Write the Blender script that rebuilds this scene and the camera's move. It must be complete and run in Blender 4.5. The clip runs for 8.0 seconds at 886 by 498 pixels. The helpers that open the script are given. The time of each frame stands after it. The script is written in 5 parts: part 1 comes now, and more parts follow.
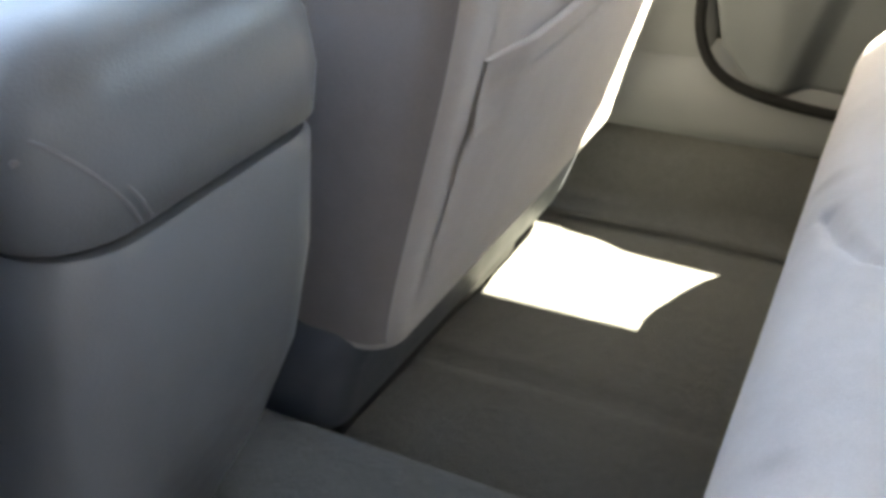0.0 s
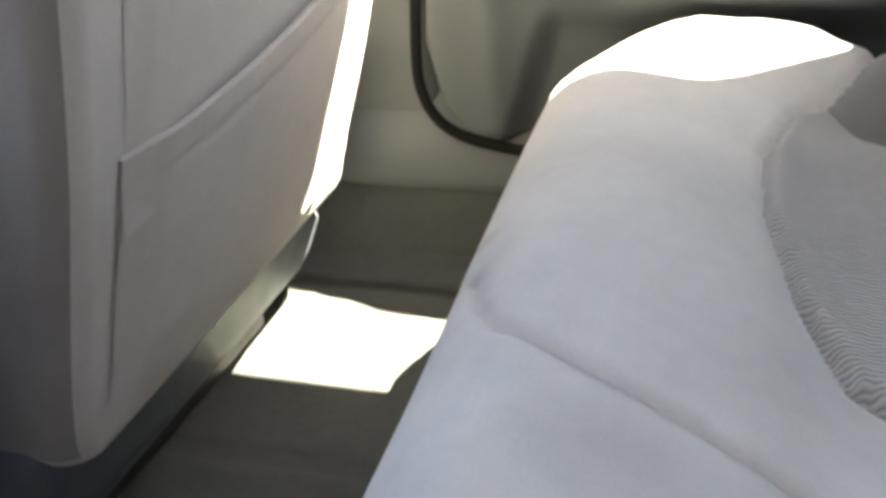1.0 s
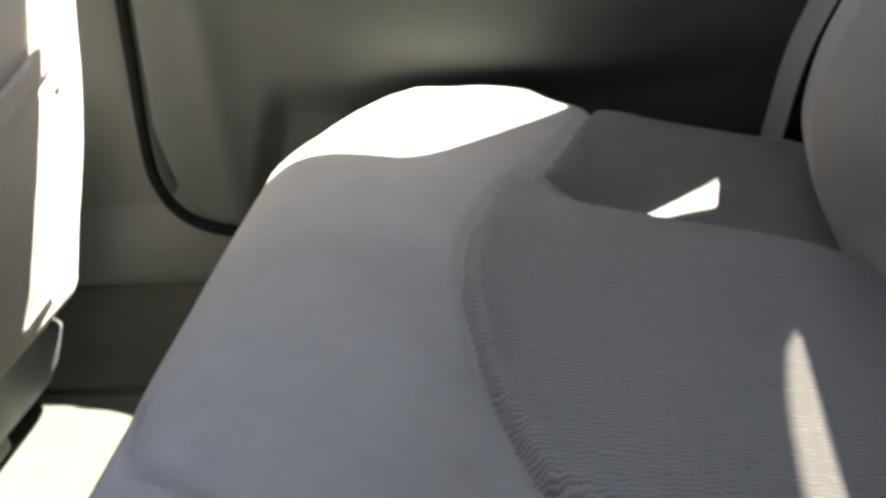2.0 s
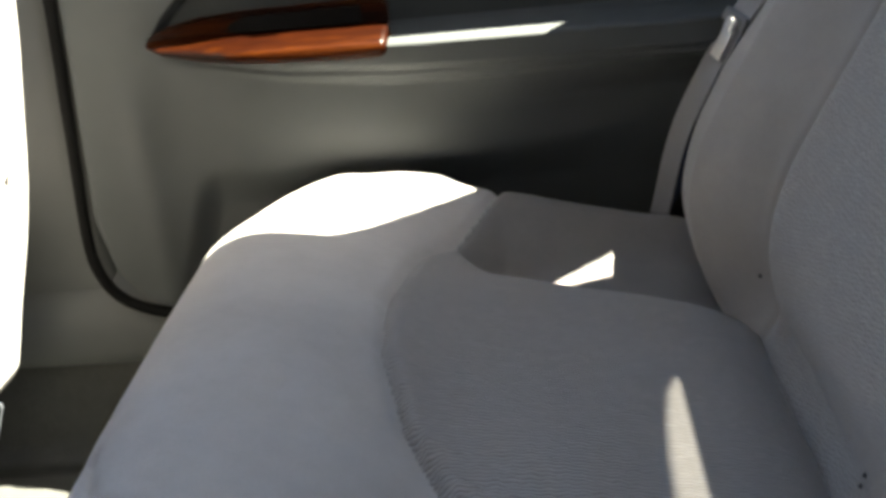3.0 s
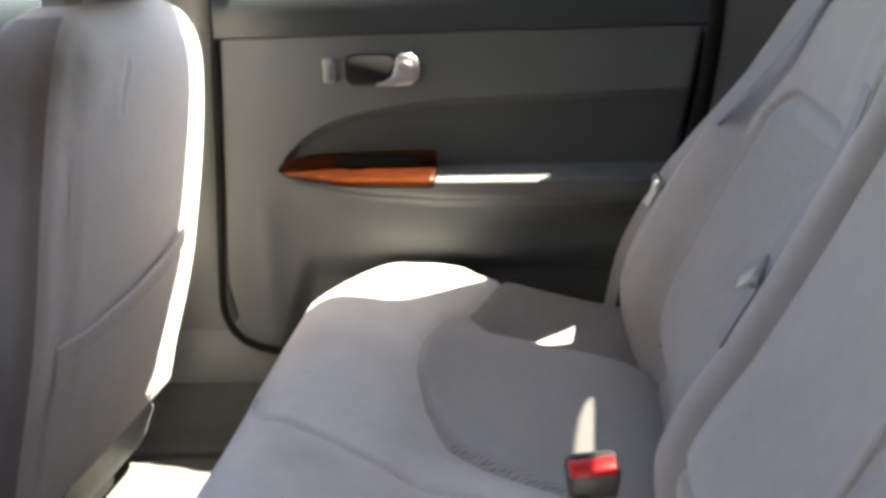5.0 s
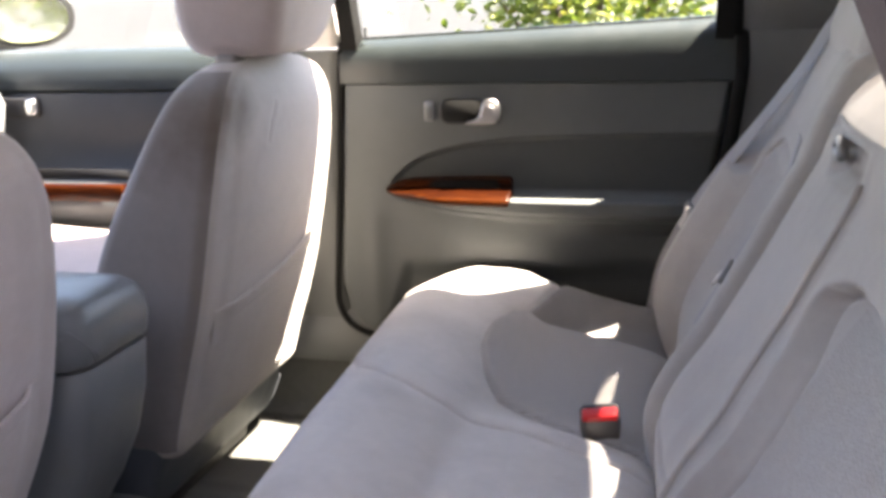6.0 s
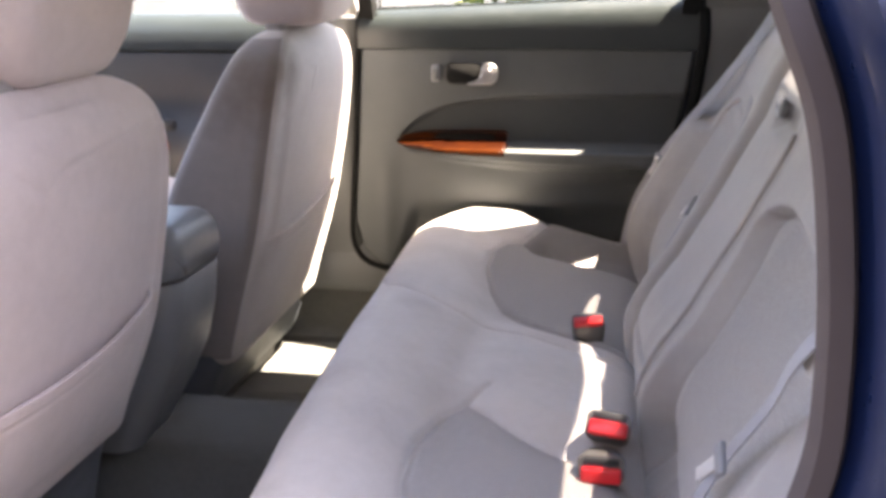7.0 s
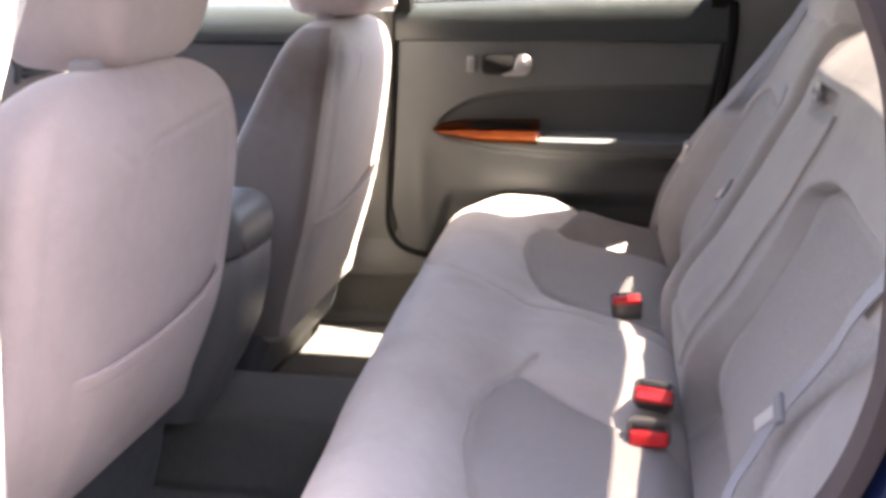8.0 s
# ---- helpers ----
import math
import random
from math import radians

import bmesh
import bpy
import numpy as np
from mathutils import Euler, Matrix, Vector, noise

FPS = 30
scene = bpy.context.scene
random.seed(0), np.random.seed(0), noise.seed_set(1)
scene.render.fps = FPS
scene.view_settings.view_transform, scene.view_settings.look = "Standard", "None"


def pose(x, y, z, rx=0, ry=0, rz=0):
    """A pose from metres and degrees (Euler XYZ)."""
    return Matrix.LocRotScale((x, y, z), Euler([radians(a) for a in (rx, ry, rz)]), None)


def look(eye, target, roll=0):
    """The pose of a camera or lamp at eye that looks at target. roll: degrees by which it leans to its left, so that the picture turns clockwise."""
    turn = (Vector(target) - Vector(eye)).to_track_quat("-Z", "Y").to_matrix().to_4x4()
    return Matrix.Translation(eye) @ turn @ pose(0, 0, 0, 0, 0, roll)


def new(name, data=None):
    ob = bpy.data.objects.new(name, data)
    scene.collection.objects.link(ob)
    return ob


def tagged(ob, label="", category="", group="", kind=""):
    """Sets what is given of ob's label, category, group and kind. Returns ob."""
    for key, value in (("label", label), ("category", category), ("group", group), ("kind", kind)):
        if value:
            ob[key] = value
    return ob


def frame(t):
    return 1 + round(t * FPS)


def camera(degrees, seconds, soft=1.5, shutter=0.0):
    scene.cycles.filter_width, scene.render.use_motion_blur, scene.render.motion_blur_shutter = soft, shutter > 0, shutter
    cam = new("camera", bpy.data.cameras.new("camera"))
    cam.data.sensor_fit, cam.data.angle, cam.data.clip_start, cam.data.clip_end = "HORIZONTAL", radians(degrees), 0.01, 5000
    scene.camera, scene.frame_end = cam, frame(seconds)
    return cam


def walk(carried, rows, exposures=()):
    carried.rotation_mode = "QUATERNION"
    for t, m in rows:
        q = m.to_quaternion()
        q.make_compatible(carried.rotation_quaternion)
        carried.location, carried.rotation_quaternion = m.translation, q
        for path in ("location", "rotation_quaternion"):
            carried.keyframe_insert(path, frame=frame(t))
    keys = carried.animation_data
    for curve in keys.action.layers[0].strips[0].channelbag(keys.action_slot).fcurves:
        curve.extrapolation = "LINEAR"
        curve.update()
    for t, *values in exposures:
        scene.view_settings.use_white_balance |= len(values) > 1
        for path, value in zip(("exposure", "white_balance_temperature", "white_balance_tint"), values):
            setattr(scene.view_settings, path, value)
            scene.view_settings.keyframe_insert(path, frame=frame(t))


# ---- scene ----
cam = camera(46.0, 8.0, 4.0)
PATH = [
    (0, (0.04, -0.269, 0.573), (-0.809, 1.233, -0.439), -2.3),
    (0.5, (0.081, -0.234, 0.573), (-0.646, 1.328, -0.443), -3.2),
    (1, (0.132, -0.201, 0.583), (-0.472, 1.446, -0.376), -4.7),
    (1.5, (0.174, -0.168, 0.586), (-0.321, 1.533, -0.343), -5.8),
    (2, (0.219, -0.137, 0.588), (-0.119, 1.616, -0.314), -6.8),
    (2.2, (0.234, -0.139, 0.594), (-0.037, 1.637, -0.283), -7.1),
    (3.3, (0.242, -0.25, 0.603), (0.053, 1.603, -0.127), -5.8),
    (3.5, (0.26, -0.268, 0.601), (0.07, 1.574, -0.154), -5.4),
    (4, (0.261, -0.382, 0.643), (0.041, 1.465, -0.092), -3.7),
    (4.5, (0.299, -0.541, 0.68), (0.083, 1.342, 0.041), -4.0),
    (5, (0.315, -0.682, 0.735), (0.042, 1.22, 0.181), -2.5),
    (5.2, (0.336, -0.725, 0.756), (0.01, 1.18, 0.242), -1.8),
    (6.3, (0.475, -1.111, 0.803), (-0.051, 0.756, 0.316), -2.2),
    (6.5, (0.477, -1.165, 0.818), (-0.022, 0.708, 0.326), -1.8),
    (7, (0.432, -1.316, 0.832), (0.013, 0.556, 0.266), -1.0),
    (7.5, (0.384, -1.39, 0.828), (-0.04, 0.487, 0.283), -0.7),
    (8, (0.38, -1.404, 0.82), (-0.041, 0.469, 0.257), -0.8),
]
EXPOSURES = [(0.0, 5.32, 8250, 9), (1.0, 5.05, 8150, 9), (1.5, 4.65, 7900, 9), (2.0, 4.0, 7750, 9), (3.5, 3.95, 7600, 9), (4.5, 4.41, 7900, 12), (5.0, 4.50, 8000, 13), (6.5, 4.68, 8200, 22), (7.0, 4.74, 8450, 23), (8.0, 4.65, 8500, 26)]
walk(cam, [(t, look(eye, target, roll)) for t, eye, target, roll in PATH], EXPOSURES)

# ---------------------------------------------------------------- light
SUN_WAY = Vector((0.54, 0.08, 1.0)).normalized()      # from the car towards the sun
elevation = math.asin(SUN_WAY.z)
world = bpy.data.worlds.new("sky")
scene.world = world
world.use_nodes = True
wn = world.node_tree
sky = wn.nodes.new("ShaderNodeTexSky")
sky.sky_type, sky.sun_disc = "NISHITA", False
sky.sun_elevation = elevation
sky.sun_rotation = math.atan2(SUN_WAY.x, SUN_WAY.y)
wn.links.new(sky.outputs[0], wn.nodes["Background"].inputs[0])
wn.nodes["Background"].inputs[1].default_value = 0.075
sun_data = bpy.data.lights.new("sun", "SUN")
sun_data.energy, sun_data.angle, sun_data.color = 5.0, radians(0.5), (1.0, 0.965, 0.92)
sun = new("sun", sun_data)
sun.rotation_mode = "QUATERNION"
sun.rotation_quaternion = SUN_WAY.to_track_quat("Z", "Y")

# ---------------------------------------------------------------- materials
def material(name, rough=0.6, metal=0.0):
    m = bpy.data.materials.new(name)
    m.use_nodes = True
    b = m.node_tree.nodes["Principled BSDF"]
    b.inputs["Roughness"].default_value = rough
    b.inputs["Metallic"].default_value = metal
    return m, m.node_tree, b


def coords(nt, scale=(1, 1, 1), turn=(0, 0, 0)):
    c = nt.nodes.new("ShaderNodeTexCoord")
    mp = nt.nodes.new("ShaderNodeMapping")
    mp.inputs["Scale"].default_value = scale
    mp.inputs["Rotation"].default_value = [radians(a) for a in turn]
    nt.links.new(c.outputs["Object"], mp.inputs["Vector"])
    return mp.outputs[0]


def noise_tex(nt, vec, scale, detail=4, rough=0.6):
    n = nt.nodes.new("ShaderNodeTexNoise")
    n.inputs["Scale"].default_value = scale
    n.inputs["Detail"].default_value = detail
    n.inputs["Roughness"].default_value = rough
    nt.links.new(vec, n.inputs["Vector"])
    return n.outputs["Fac"]


def ramp(nt, fac, stops):
    r = nt.nodes.new("ShaderNodeValToRGB")
    r.color_ramp.elements[0].position, r.color_ramp.elements[0].color = stops[0][0], (*stops[0][1], 1)
    r.color_ramp.elements[1].position, r.color_ramp.elements[1].color = stops[-1][0], (*stops[-1][1], 1)
    for p, c in stops[1:-1]:
        e = r.color_ramp.elements.new(p)
        e.color = (*c, 1)
    nt.links.new(fac, r.inputs[0])
    return r.outputs[0]


def mix(nt, fac, a, b, mode="MIX"):
    n = nt.nodes.new("ShaderNodeMix")
    n.data_type, n.blend_type = "RGBA", mode
    for sock, v in ((n.inputs[0], fac), (n.inputs[6], a), (n.inputs[7], b)):
        if isinstance(v, (int, float)):
            sock.default_value = v
        elif isinstance(v, tuple):
            sock.default_value = (*v, 1)
        else:
            nt.links.new(v, sock)
    return n.outputs[2]


def math_node(nt, op, a, b=None):
    n = nt.nodes.new("ShaderNodeMath")
    n.operation = op
    for sock, v in zip(n.inputs, (a, b)):
        if v is None:
            continue
        if isinstance(v, (int, float)):
            sock.default_value = v
        else:
            nt.links.new(v, sock)
    return n.outputs[0]


def bump(nt, bsdf, height, strength=0.3, distance=0.001):
    n = nt.nodes.new("ShaderNodeBump")
    n.inputs["Strength"].default_value = strength
    n.inputs["Distance"].default_value = distance
    nt.links.new(height, n.inputs["Height"])
    nt.links.new(n.outputs[0], bsdf.inputs["Normal"])


def shade(c, k):
    return tuple(min(1.0, v * k) for v in c)


def cloth(name, base, stain=0.12, rib=0.0, grain=900, rough=0.92, sheen=0.25, dash=None, axis=1):
    """Automotive velour: soft large blotches, a fine weave, and on the inserts wavy ribs."""
    m, nt, b = material(name, rough)
    v = coords(nt)
    blotch = noise_tex(nt, v, 7, 5, 0.62)
    col = ramp(nt, blotch, [(0.32, shade(base, 1 - stain)), (0.52, base), (0.72, shade(base, 1 + stain * 0.55))])
    mottled = noise_tex(nt, v, 60, 3)
    col = mix(nt, 0.35, col, ramp(nt, mottled, [(0.35, shade(base, 0.9)), (0.65, shade(base, 1.07))]))
    fine = noise_tex(nt, v, grain, 2)
    col = mix(nt, 0.25, col, ramp(nt, fine, [(0.3, shade(base, 0.72)), (0.7, shade(base, 1.2))]))
    h = fine
    if rib:
        warp = noise_tex(nt, coords(nt, (1, 1, 1)), 55, 2)
        sep = nt.nodes.new("ShaderNodeSeparateXYZ")
        nt.links.new(coords(nt), sep.inputs[0])
        along = math_node(nt, "ADD", math_node(nt, "MULTIPLY", sep.outputs[axis], 1900.0), math_node(nt, "ADD", math_node(nt, "MULTIPLY", warp, 13.0), math_node(nt, "MULTIPLY", math_node(nt, "SINE", math_node(nt, "MULTIPLY", sep.outputs[0 if axis == 1 else 1], 620.0)), 1.1)))
        wave = math_node(nt, "SINE", along)
        col = mix(nt, 0.9 if axis == 1 else 0.4, col, ramp(nt, math_node(nt, "MULTIPLY_ADD", wave, 0.5), [(0.0, shade(base, 0.42)), (0.5, shade(base, 1.15))]))
        h = math_node(nt, "ADD", math_node(nt, "MULTIPLY", wave, rib), math_node(nt, "MULTIPLY", fine, 0.6))
    if dash:
        fleck = noise_tex(nt, coords(nt, dash), 1.0, 2, 0.5)
        col = mix(nt, 0.30, col, ramp(nt, fleck, [(0.36, shade(base, 0.82)), (0.54, shade(base, 0.97)), (0.68, shade(base, 1.32))]))
    nt.links.new(col, b.inputs["Base Color"])
    b.inputs["Sheen Weight"].default_value = sheen
    b.inputs["Sheen Roughness"].default_value = 0.5
    b.inputs["Specular IOR Level"].default_value = 0.2
    bump(nt, b, h, 0.9 if rib else 0.35, 0.0008)
    return m


def plastic(name, base, rough=0.5, grain=700, strength=0.18, spec=0.4, wear=0.08):
    """Moulded trim with a fine leather grain and slight dirt."""
    m, nt, b = material(name, rough)
    v = coords(nt)
    big = noise_tex(nt, v, 5, 4)
    col = ramp(nt, big, [(0.3, shade(base, 1 - wear)), (0.7, shade(base, 1 + wear))])
    nt.links.new(col, b.inputs["Base Color"])
    vor = nt.nodes.new("ShaderNodeTexVoronoi")
    vor.inputs["Scale"].default_value = grain
    nt.links.new(v, vor.inputs["Vector"])
    b.inputs["Specular IOR Level"].default_value = spec
    rr = ramp(nt, noise_tex(nt, v, 30, 3), [(0.3, (rough - 0.06,) * 3), (0.7, (rough + 0.08,) * 3)])
    nt.links.new(rr, b.inputs["Roughness"])
    bump(nt, b, vor.outputs["Distance"], strength, 0.0006)
    return m


def carpet_material(name, base):
    m, nt, b = material(name, 1.0)
    v = coords(nt)
    tuft = noise_tex(nt, v, 420, 3, 0.7)
    lint = noise_tex(nt, v, 90, 4, 0.7)
    col = ramp(nt, tuft, [(0.3, shade(base, 0.55)), (0.7, shade(base, 1.35))])
    col = mix(nt, 0.45, col, ramp(nt, lint, [(0.3, shade(base, 0.75)), (0.72, shade(base, 1.3))]))
    col = mix(nt, 0.4, col, ramp(nt, noise_tex(nt, v, 9, 4), [(0.3, shade(base, 0.8)), (0.7, shade(base, 1.25))]))
    nt.links.new(col, b.inputs["Base Color"])
    b.inputs["Specular IOR Level"].default_value = 0.1
    b.inputs["Sheen Weight"].default_value = 0.15
    bump(nt, b, math_node(nt, "ADD", tuft, lint), 0.6, 0.003)
    return m


def wood_material(name):
    """Lacquered burr wood."""
    m, nt, b = material(name, 0.28)
    v = coords(nt, (2.0, 9, 16))
    warp = noise_tex(nt, v, 4, 6, 0.65)
    streak = noise_tex(nt, coords(nt, (6, 60, 90)), 3, 5, 0.7)
    f = math_node(nt, "ADD", math_node(nt, "MULTIPLY", warp, 0.6), math_node(nt, "MULTIPLY", streak, 0.4))
    col = ramp(nt, f, [(0.33, (0.008, 0.0018, 0.001)), (0.5, (0.019, 0.0038, 0.0010)), (0.70, (0.066, 0.0150, 0.0018))])
    nt.links.new(col, b.inputs["Base Color"])
    b.inputs["Specular IOR Level"].default_value = 0.10
    b.inputs["Coat Weight"].default_value = 0.02
    b.inputs["Coat Roughness"].default_value = 0.06
    return m


def plain(name, base, rough=0.4, metal=0.0, scale=25, vary=0.06):
    m, nt, b = material(name, rough, metal)
    n = noise_tex(nt, coords(nt), scale, 4)
    nt.links.new(ramp(nt, n, [(0.3, shade(base, 1 - vary)), (0.7, shade(base, 1 + vary))]), b.inputs["Base Color"])
    rr = ramp(nt, noise_tex(nt, coords(nt), scale * 3, 3), [(0.3, (max(rough - 0.05, 0.02),) * 3), (0.7, (rough + 0.08,) * 3)])
    nt.links.new(rr, b.inputs["Roughness"])
    return m


def tinted_material(name, tint):
    m, nt, b = material(name, 0.02)
    clear = nt.nodes.new("ShaderNodeBsdfTransparent")
    clear.inputs[0].default_value = (*tint, 1)
    gloss = nt.nodes.new("ShaderNodeBsdfGlossy")
    gloss.inputs["Roughness"].default_value = 0.02
    both = nt.nodes.new("ShaderNodeMixShader")
    both.inputs[0].default_value = 0.03
    nt.links.new(clear.outputs[0], both.inputs[1])
    nt.links.new(gloss.outputs[0], both.inputs[2])
    nt.links.new(both.outputs[0], nt.nodes["Material Output"].inputs["Surface"])
    return m


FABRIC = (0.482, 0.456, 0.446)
# Same velour; light and shade are put into the cushion and backrest tones.
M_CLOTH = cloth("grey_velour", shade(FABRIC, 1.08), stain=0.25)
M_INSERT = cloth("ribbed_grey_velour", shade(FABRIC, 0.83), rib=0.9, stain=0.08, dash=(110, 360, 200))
M_SHADED_BACK = cloth("shaded_backrest_velour", shade(FABRIC, 0.67), stain=0.2)
# The hollow beside the far insert has its shade put into this tone.
M_SHADED_WING = cloth("shaded_wing_velour", shade(FABRIC, 0.48), stain=0.12)
M_SHADED_BACKCLOTH = cloth("shaded_back_velour", shade(FABRIC, 0.60), stain=0.1, rib=0.26, dash=(300, 85, 300), axis=2)
M_FRONT = cloth("warm_grey_velour", (0.528, 0.446, 0.430), stain=0.2)
M_STAINED = cloth("soiled_warm_grey_velour", (0.49, 0.447, 0.425), stain=0.16)


def soil(m, centre, size, tone, amount):
    """A soft-edged brown soil mark with an uneven outline, rubbed into a cloth."""
    nt = m.node_tree
    b = nt.nodes["Principled BSDF"]
    old = b.inputs["Base Color"].links[0].from_socket
    v = nt.nodes.new("ShaderNodeVectorMath")
    v.operation = "SUBTRACT"
    nt.links.new(coords(nt), v.inputs[0])
    v.inputs[1].default_value = centre
    s = nt.nodes.new("ShaderNodeVectorMath")
    s.operation = "DIVIDE"
    nt.links.new(v.outputs[0], s.inputs[0])
    s.inputs[1].default_value = size
    ln = nt.nodes.new("ShaderNodeVectorMath")
    ln.operation = "LENGTH"
    nt.links.new(s.outputs[0], ln.inputs[0])
    d = math_node(nt, "ADD", ln.outputs["Value"], math_node(nt, "MULTIPLY", noise_tex(nt, coords(nt), 18, 5), 0.7))
    fac = ramp(nt, d, [(0.45, (amount,) * 3), (1.25, (0, 0, 0))])
    nt.links.new(mix(nt, fac, old, tone), b.inputs["Base Color"])


soil(M_STAINED, (-0.20, 0.25, 0.64), (0.22, 0.12, 0.12), (0.150, 0.115, 0.095), 0.75)
# Front seat sides: shade is painted into the base tone, under a soil mark.
M_SHADED_SIDE = cloth("shaded_side_panel_velour", (0.235, 0.211, 0.206), stain=0.13)
M_SHADED_SOILSIDE = cloth("shaded_soiled_side_velour", (0.235, 0.211, 0.206), stain=0.16)
soil(M_SHADED_SOILSIDE, (-0.22, 0.20, 0.64), (0.24, 0.16, 0.20), (0.120, 0.092, 0.076), 0.8)
for spot, size, amount in (((-0.028, 0.305, 0.29), (0.026, 0.022, 0.06), 0.40), ((0.004, 0.040, 0.29), (0.024, 0.018, 0.06), 0.50), ((0.035, -0.145, 0.28), (0.060, 0.075, 0.10), 0.30), ((0.065, 0.125, 0.29), (0.075, 0.060, 0.10), 0.22)):
    soil(M_CLOTH, spot, size, (0.17, 0.155, 0.150), amount)
M_SEAM = cloth("seam_thread", (0.22, 0.21, 0.215), stain=0.05)
M_CARPET = carpet_material("olive_grey_carpet", (0.080, 0.081, 0.076))
M_TRIM = plastic("stone_grey_trim", (0.124, 0.130, 0.129), 0.55)
M_DOOR = plastic("grey_door_panel", (0.077, 0.084, 0.086), 0.6)
# Front door: darkened below M_DOOR, with the front cabin's shade in the colour.
M_SHADED_DOOR = plastic("shaded_front_door_panel", (0.037, 0.043, 0.050), 0.55)
M_SCOOP = cloth("charcoal_door_cloth", (0.062, 0.068, 0.070), stain=0.05, sheen=0.1)
M_DARKTRIM = plastic("charcoal_upper_trim", (0.021, 0.027, 0.028), 0.34, strength=0.25)
M_CONSOLE = plastic("slate_grey_vinyl", (0.172, 0.179, 0.190), 0.37, spec=0.5)
M_BASE = plastic("blue_grey_plastic", (0.102, 0.112, 0.130), 0.5)
M_RUBBER = plain("black_rubber", (0.010, 0.010, 0.010), 0.85)
M_RUBBER.node_tree.nodes["Principled BSDF"].inputs["Specular IOR Level"].default_value = 0.1
M_FLANGE = plastic("taupe_weatherstrip", (0.075, 0.060, 0.060), 0.75, spec=0.15)
M_BLACK = plain("black_plastic", (0.022, 0.022, 0.024), 0.45)
M_BUCKLE = plastic("dark_grey_buckle_plastic", (0.11, 0.107, 0.103), 0.4, strength=0.1)
M_RED = plain("red_release_button", (0.62, 0.02, 0.025), 0.3)
M_CHROME = plain("chrome", (0.75, 0.74, 0.73), 0.16, 1.0)
M_STEEL = plain("brushed_steel", (0.34, 0.325, 0.325), 0.42, 1.0)
M_SATIN = plain("satin_grey_metal", (0.34, 0.33, 0.33), 0.42, 1.0)
M_TONGUE = plain("pale_satin_steel", (0.62, 0.61, 0.60), 0.32, 0.35)
M_GRIP = plastic("pale_grey_plastic", (0.21, 0.21, 0.22), 0.4, strength=0.1)
M_SLEEVE = plastic("pale_collar_plastic", (0.33, 0.31, 0.30), 0.45, strength=0.1)
M_WOOD = wood_material("burr_wood_veneer")
M_BELT = cloth("grey_webbing", (0.27, 0.272, 0.295), stain=0.05, grain=1500, rough=0.75, sheen=0.1)
M_PAINT = plain("dark_blue_car_paint", (0.004, 0.012, 0.046), 0.32)
M_PAINT.node_tree.nodes["Principled BSDF"].inputs["Coat Weight"].default_value = 0.25
M_LINER = cloth("pale_headliner", (0.55, 0.53, 0.50), stain=0.04)
M_GLASS = tinted_material("clear_glass", (0.81, 0.84, 0.83))
M_TINT = tinted_material("tinted_glass", (0.30, 0.31, 0.31))
M_MIRROR = plain("mirror_silver", (0.9, 0.9, 0.9), 0.01, 1.0, vary=0.0)
M_CONCRETE = plain("grey_asphalt", (0.028, 0.029, 0.031), 0.9, scale=1.3, vary=0.18)
M_CONCRETE.node_tree.nodes["Principled BSDF"].inputs["Specular IOR Level"].default_value = 0.1
M_WALL = plain("grey_render", (0.10, 0.095, 0.092), 0.9, scale=2.0, vary=0.12)
M_GRASS = plain("dry_grass", (0.10, 0.11, 0.035), 0.95, scale=3.0, vary=0.3)
M_BARK = plain("brown_bark", (0.09, 0.06, 0.04), 0.9, scale=40, vary=0.4)


def leaf_material():
    m, nt, b = material("green_leaf", 0.5)
    info = nt.nodes.new("ShaderNodeNewGeometry")
    col = ramp(nt, info.outputs["Random Per Island"], [(0.0, (0.07, 0.12, 0.014)), (0.6, (0.15, 0.20, 0.026)), (1.0, (0.26, 0.26, 0.05))])
    nt.links.new(col, b.inputs["Base Color"])
    thin = nt.nodes.new("ShaderNodeBsdfTranslucent")
    nt.links.new(col, thin.inputs["Color"])
    both = nt.nodes.new("ShaderNodeMixShader")
    both.inputs[0].default_value = 0.4
    nt.links.new(b.outputs[0], both.inputs[1])
    nt.links.new(thin.outputs[0], both.inputs[2])
    nt.links.new(both.outputs[0], nt.nodes["Material Output"].inputs["Surface"])
    return m


M_LEAF = leaf_material()


# ---------------------------------------------------------------- building helpers
def thing(name, at, label, category, group="", kind=""):
    e = new(name)
    e.location = at
    e.empty_display_size = 0.05
    return tagged(e, label, category, group, kind)


def attach(ob, parent):
    if parent is not None:
        ob.parent = parent
        if parent.type == "EMPTY":
            ob.matrix_parent_inverse = Matrix.Translation(-Vector(parent.location))
    return ob


def from_data(name, verts, faces, mat, parent=None, label="", smooth=True):
    me = bpy.data.meshes.new(name)
    me.from_pydata([tuple(map(float, v)) for v in verts], [], [tuple(map(int, f)) for f in faces])
    me.materials.append(mat)
    if smooth:
        me.polygons.foreach_set("use_smooth", [True] * len(me.polygons))
    me.update()
    ob = new(name, me)
    attach(ob, parent)
    return tagged(ob, label)


def part(name, bm, mat, parent=None, label="", smooth=True):
    bmesh.ops.recalc_face_normals(bm, faces=bm.faces[:])
    me = bpy.data.meshes.new(name)
    bm.to_mesh(me)
    bm.free()
    me.materials.append(mat)
    if smooth:
        me.polygons.foreach_set("use_smooth", [True] * len(me.polygons))
        me.set_sharp_from_angle(angle=radians(48))
    ob = new(name, me)
    attach(ob, parent)
    return tagged(ob, label)


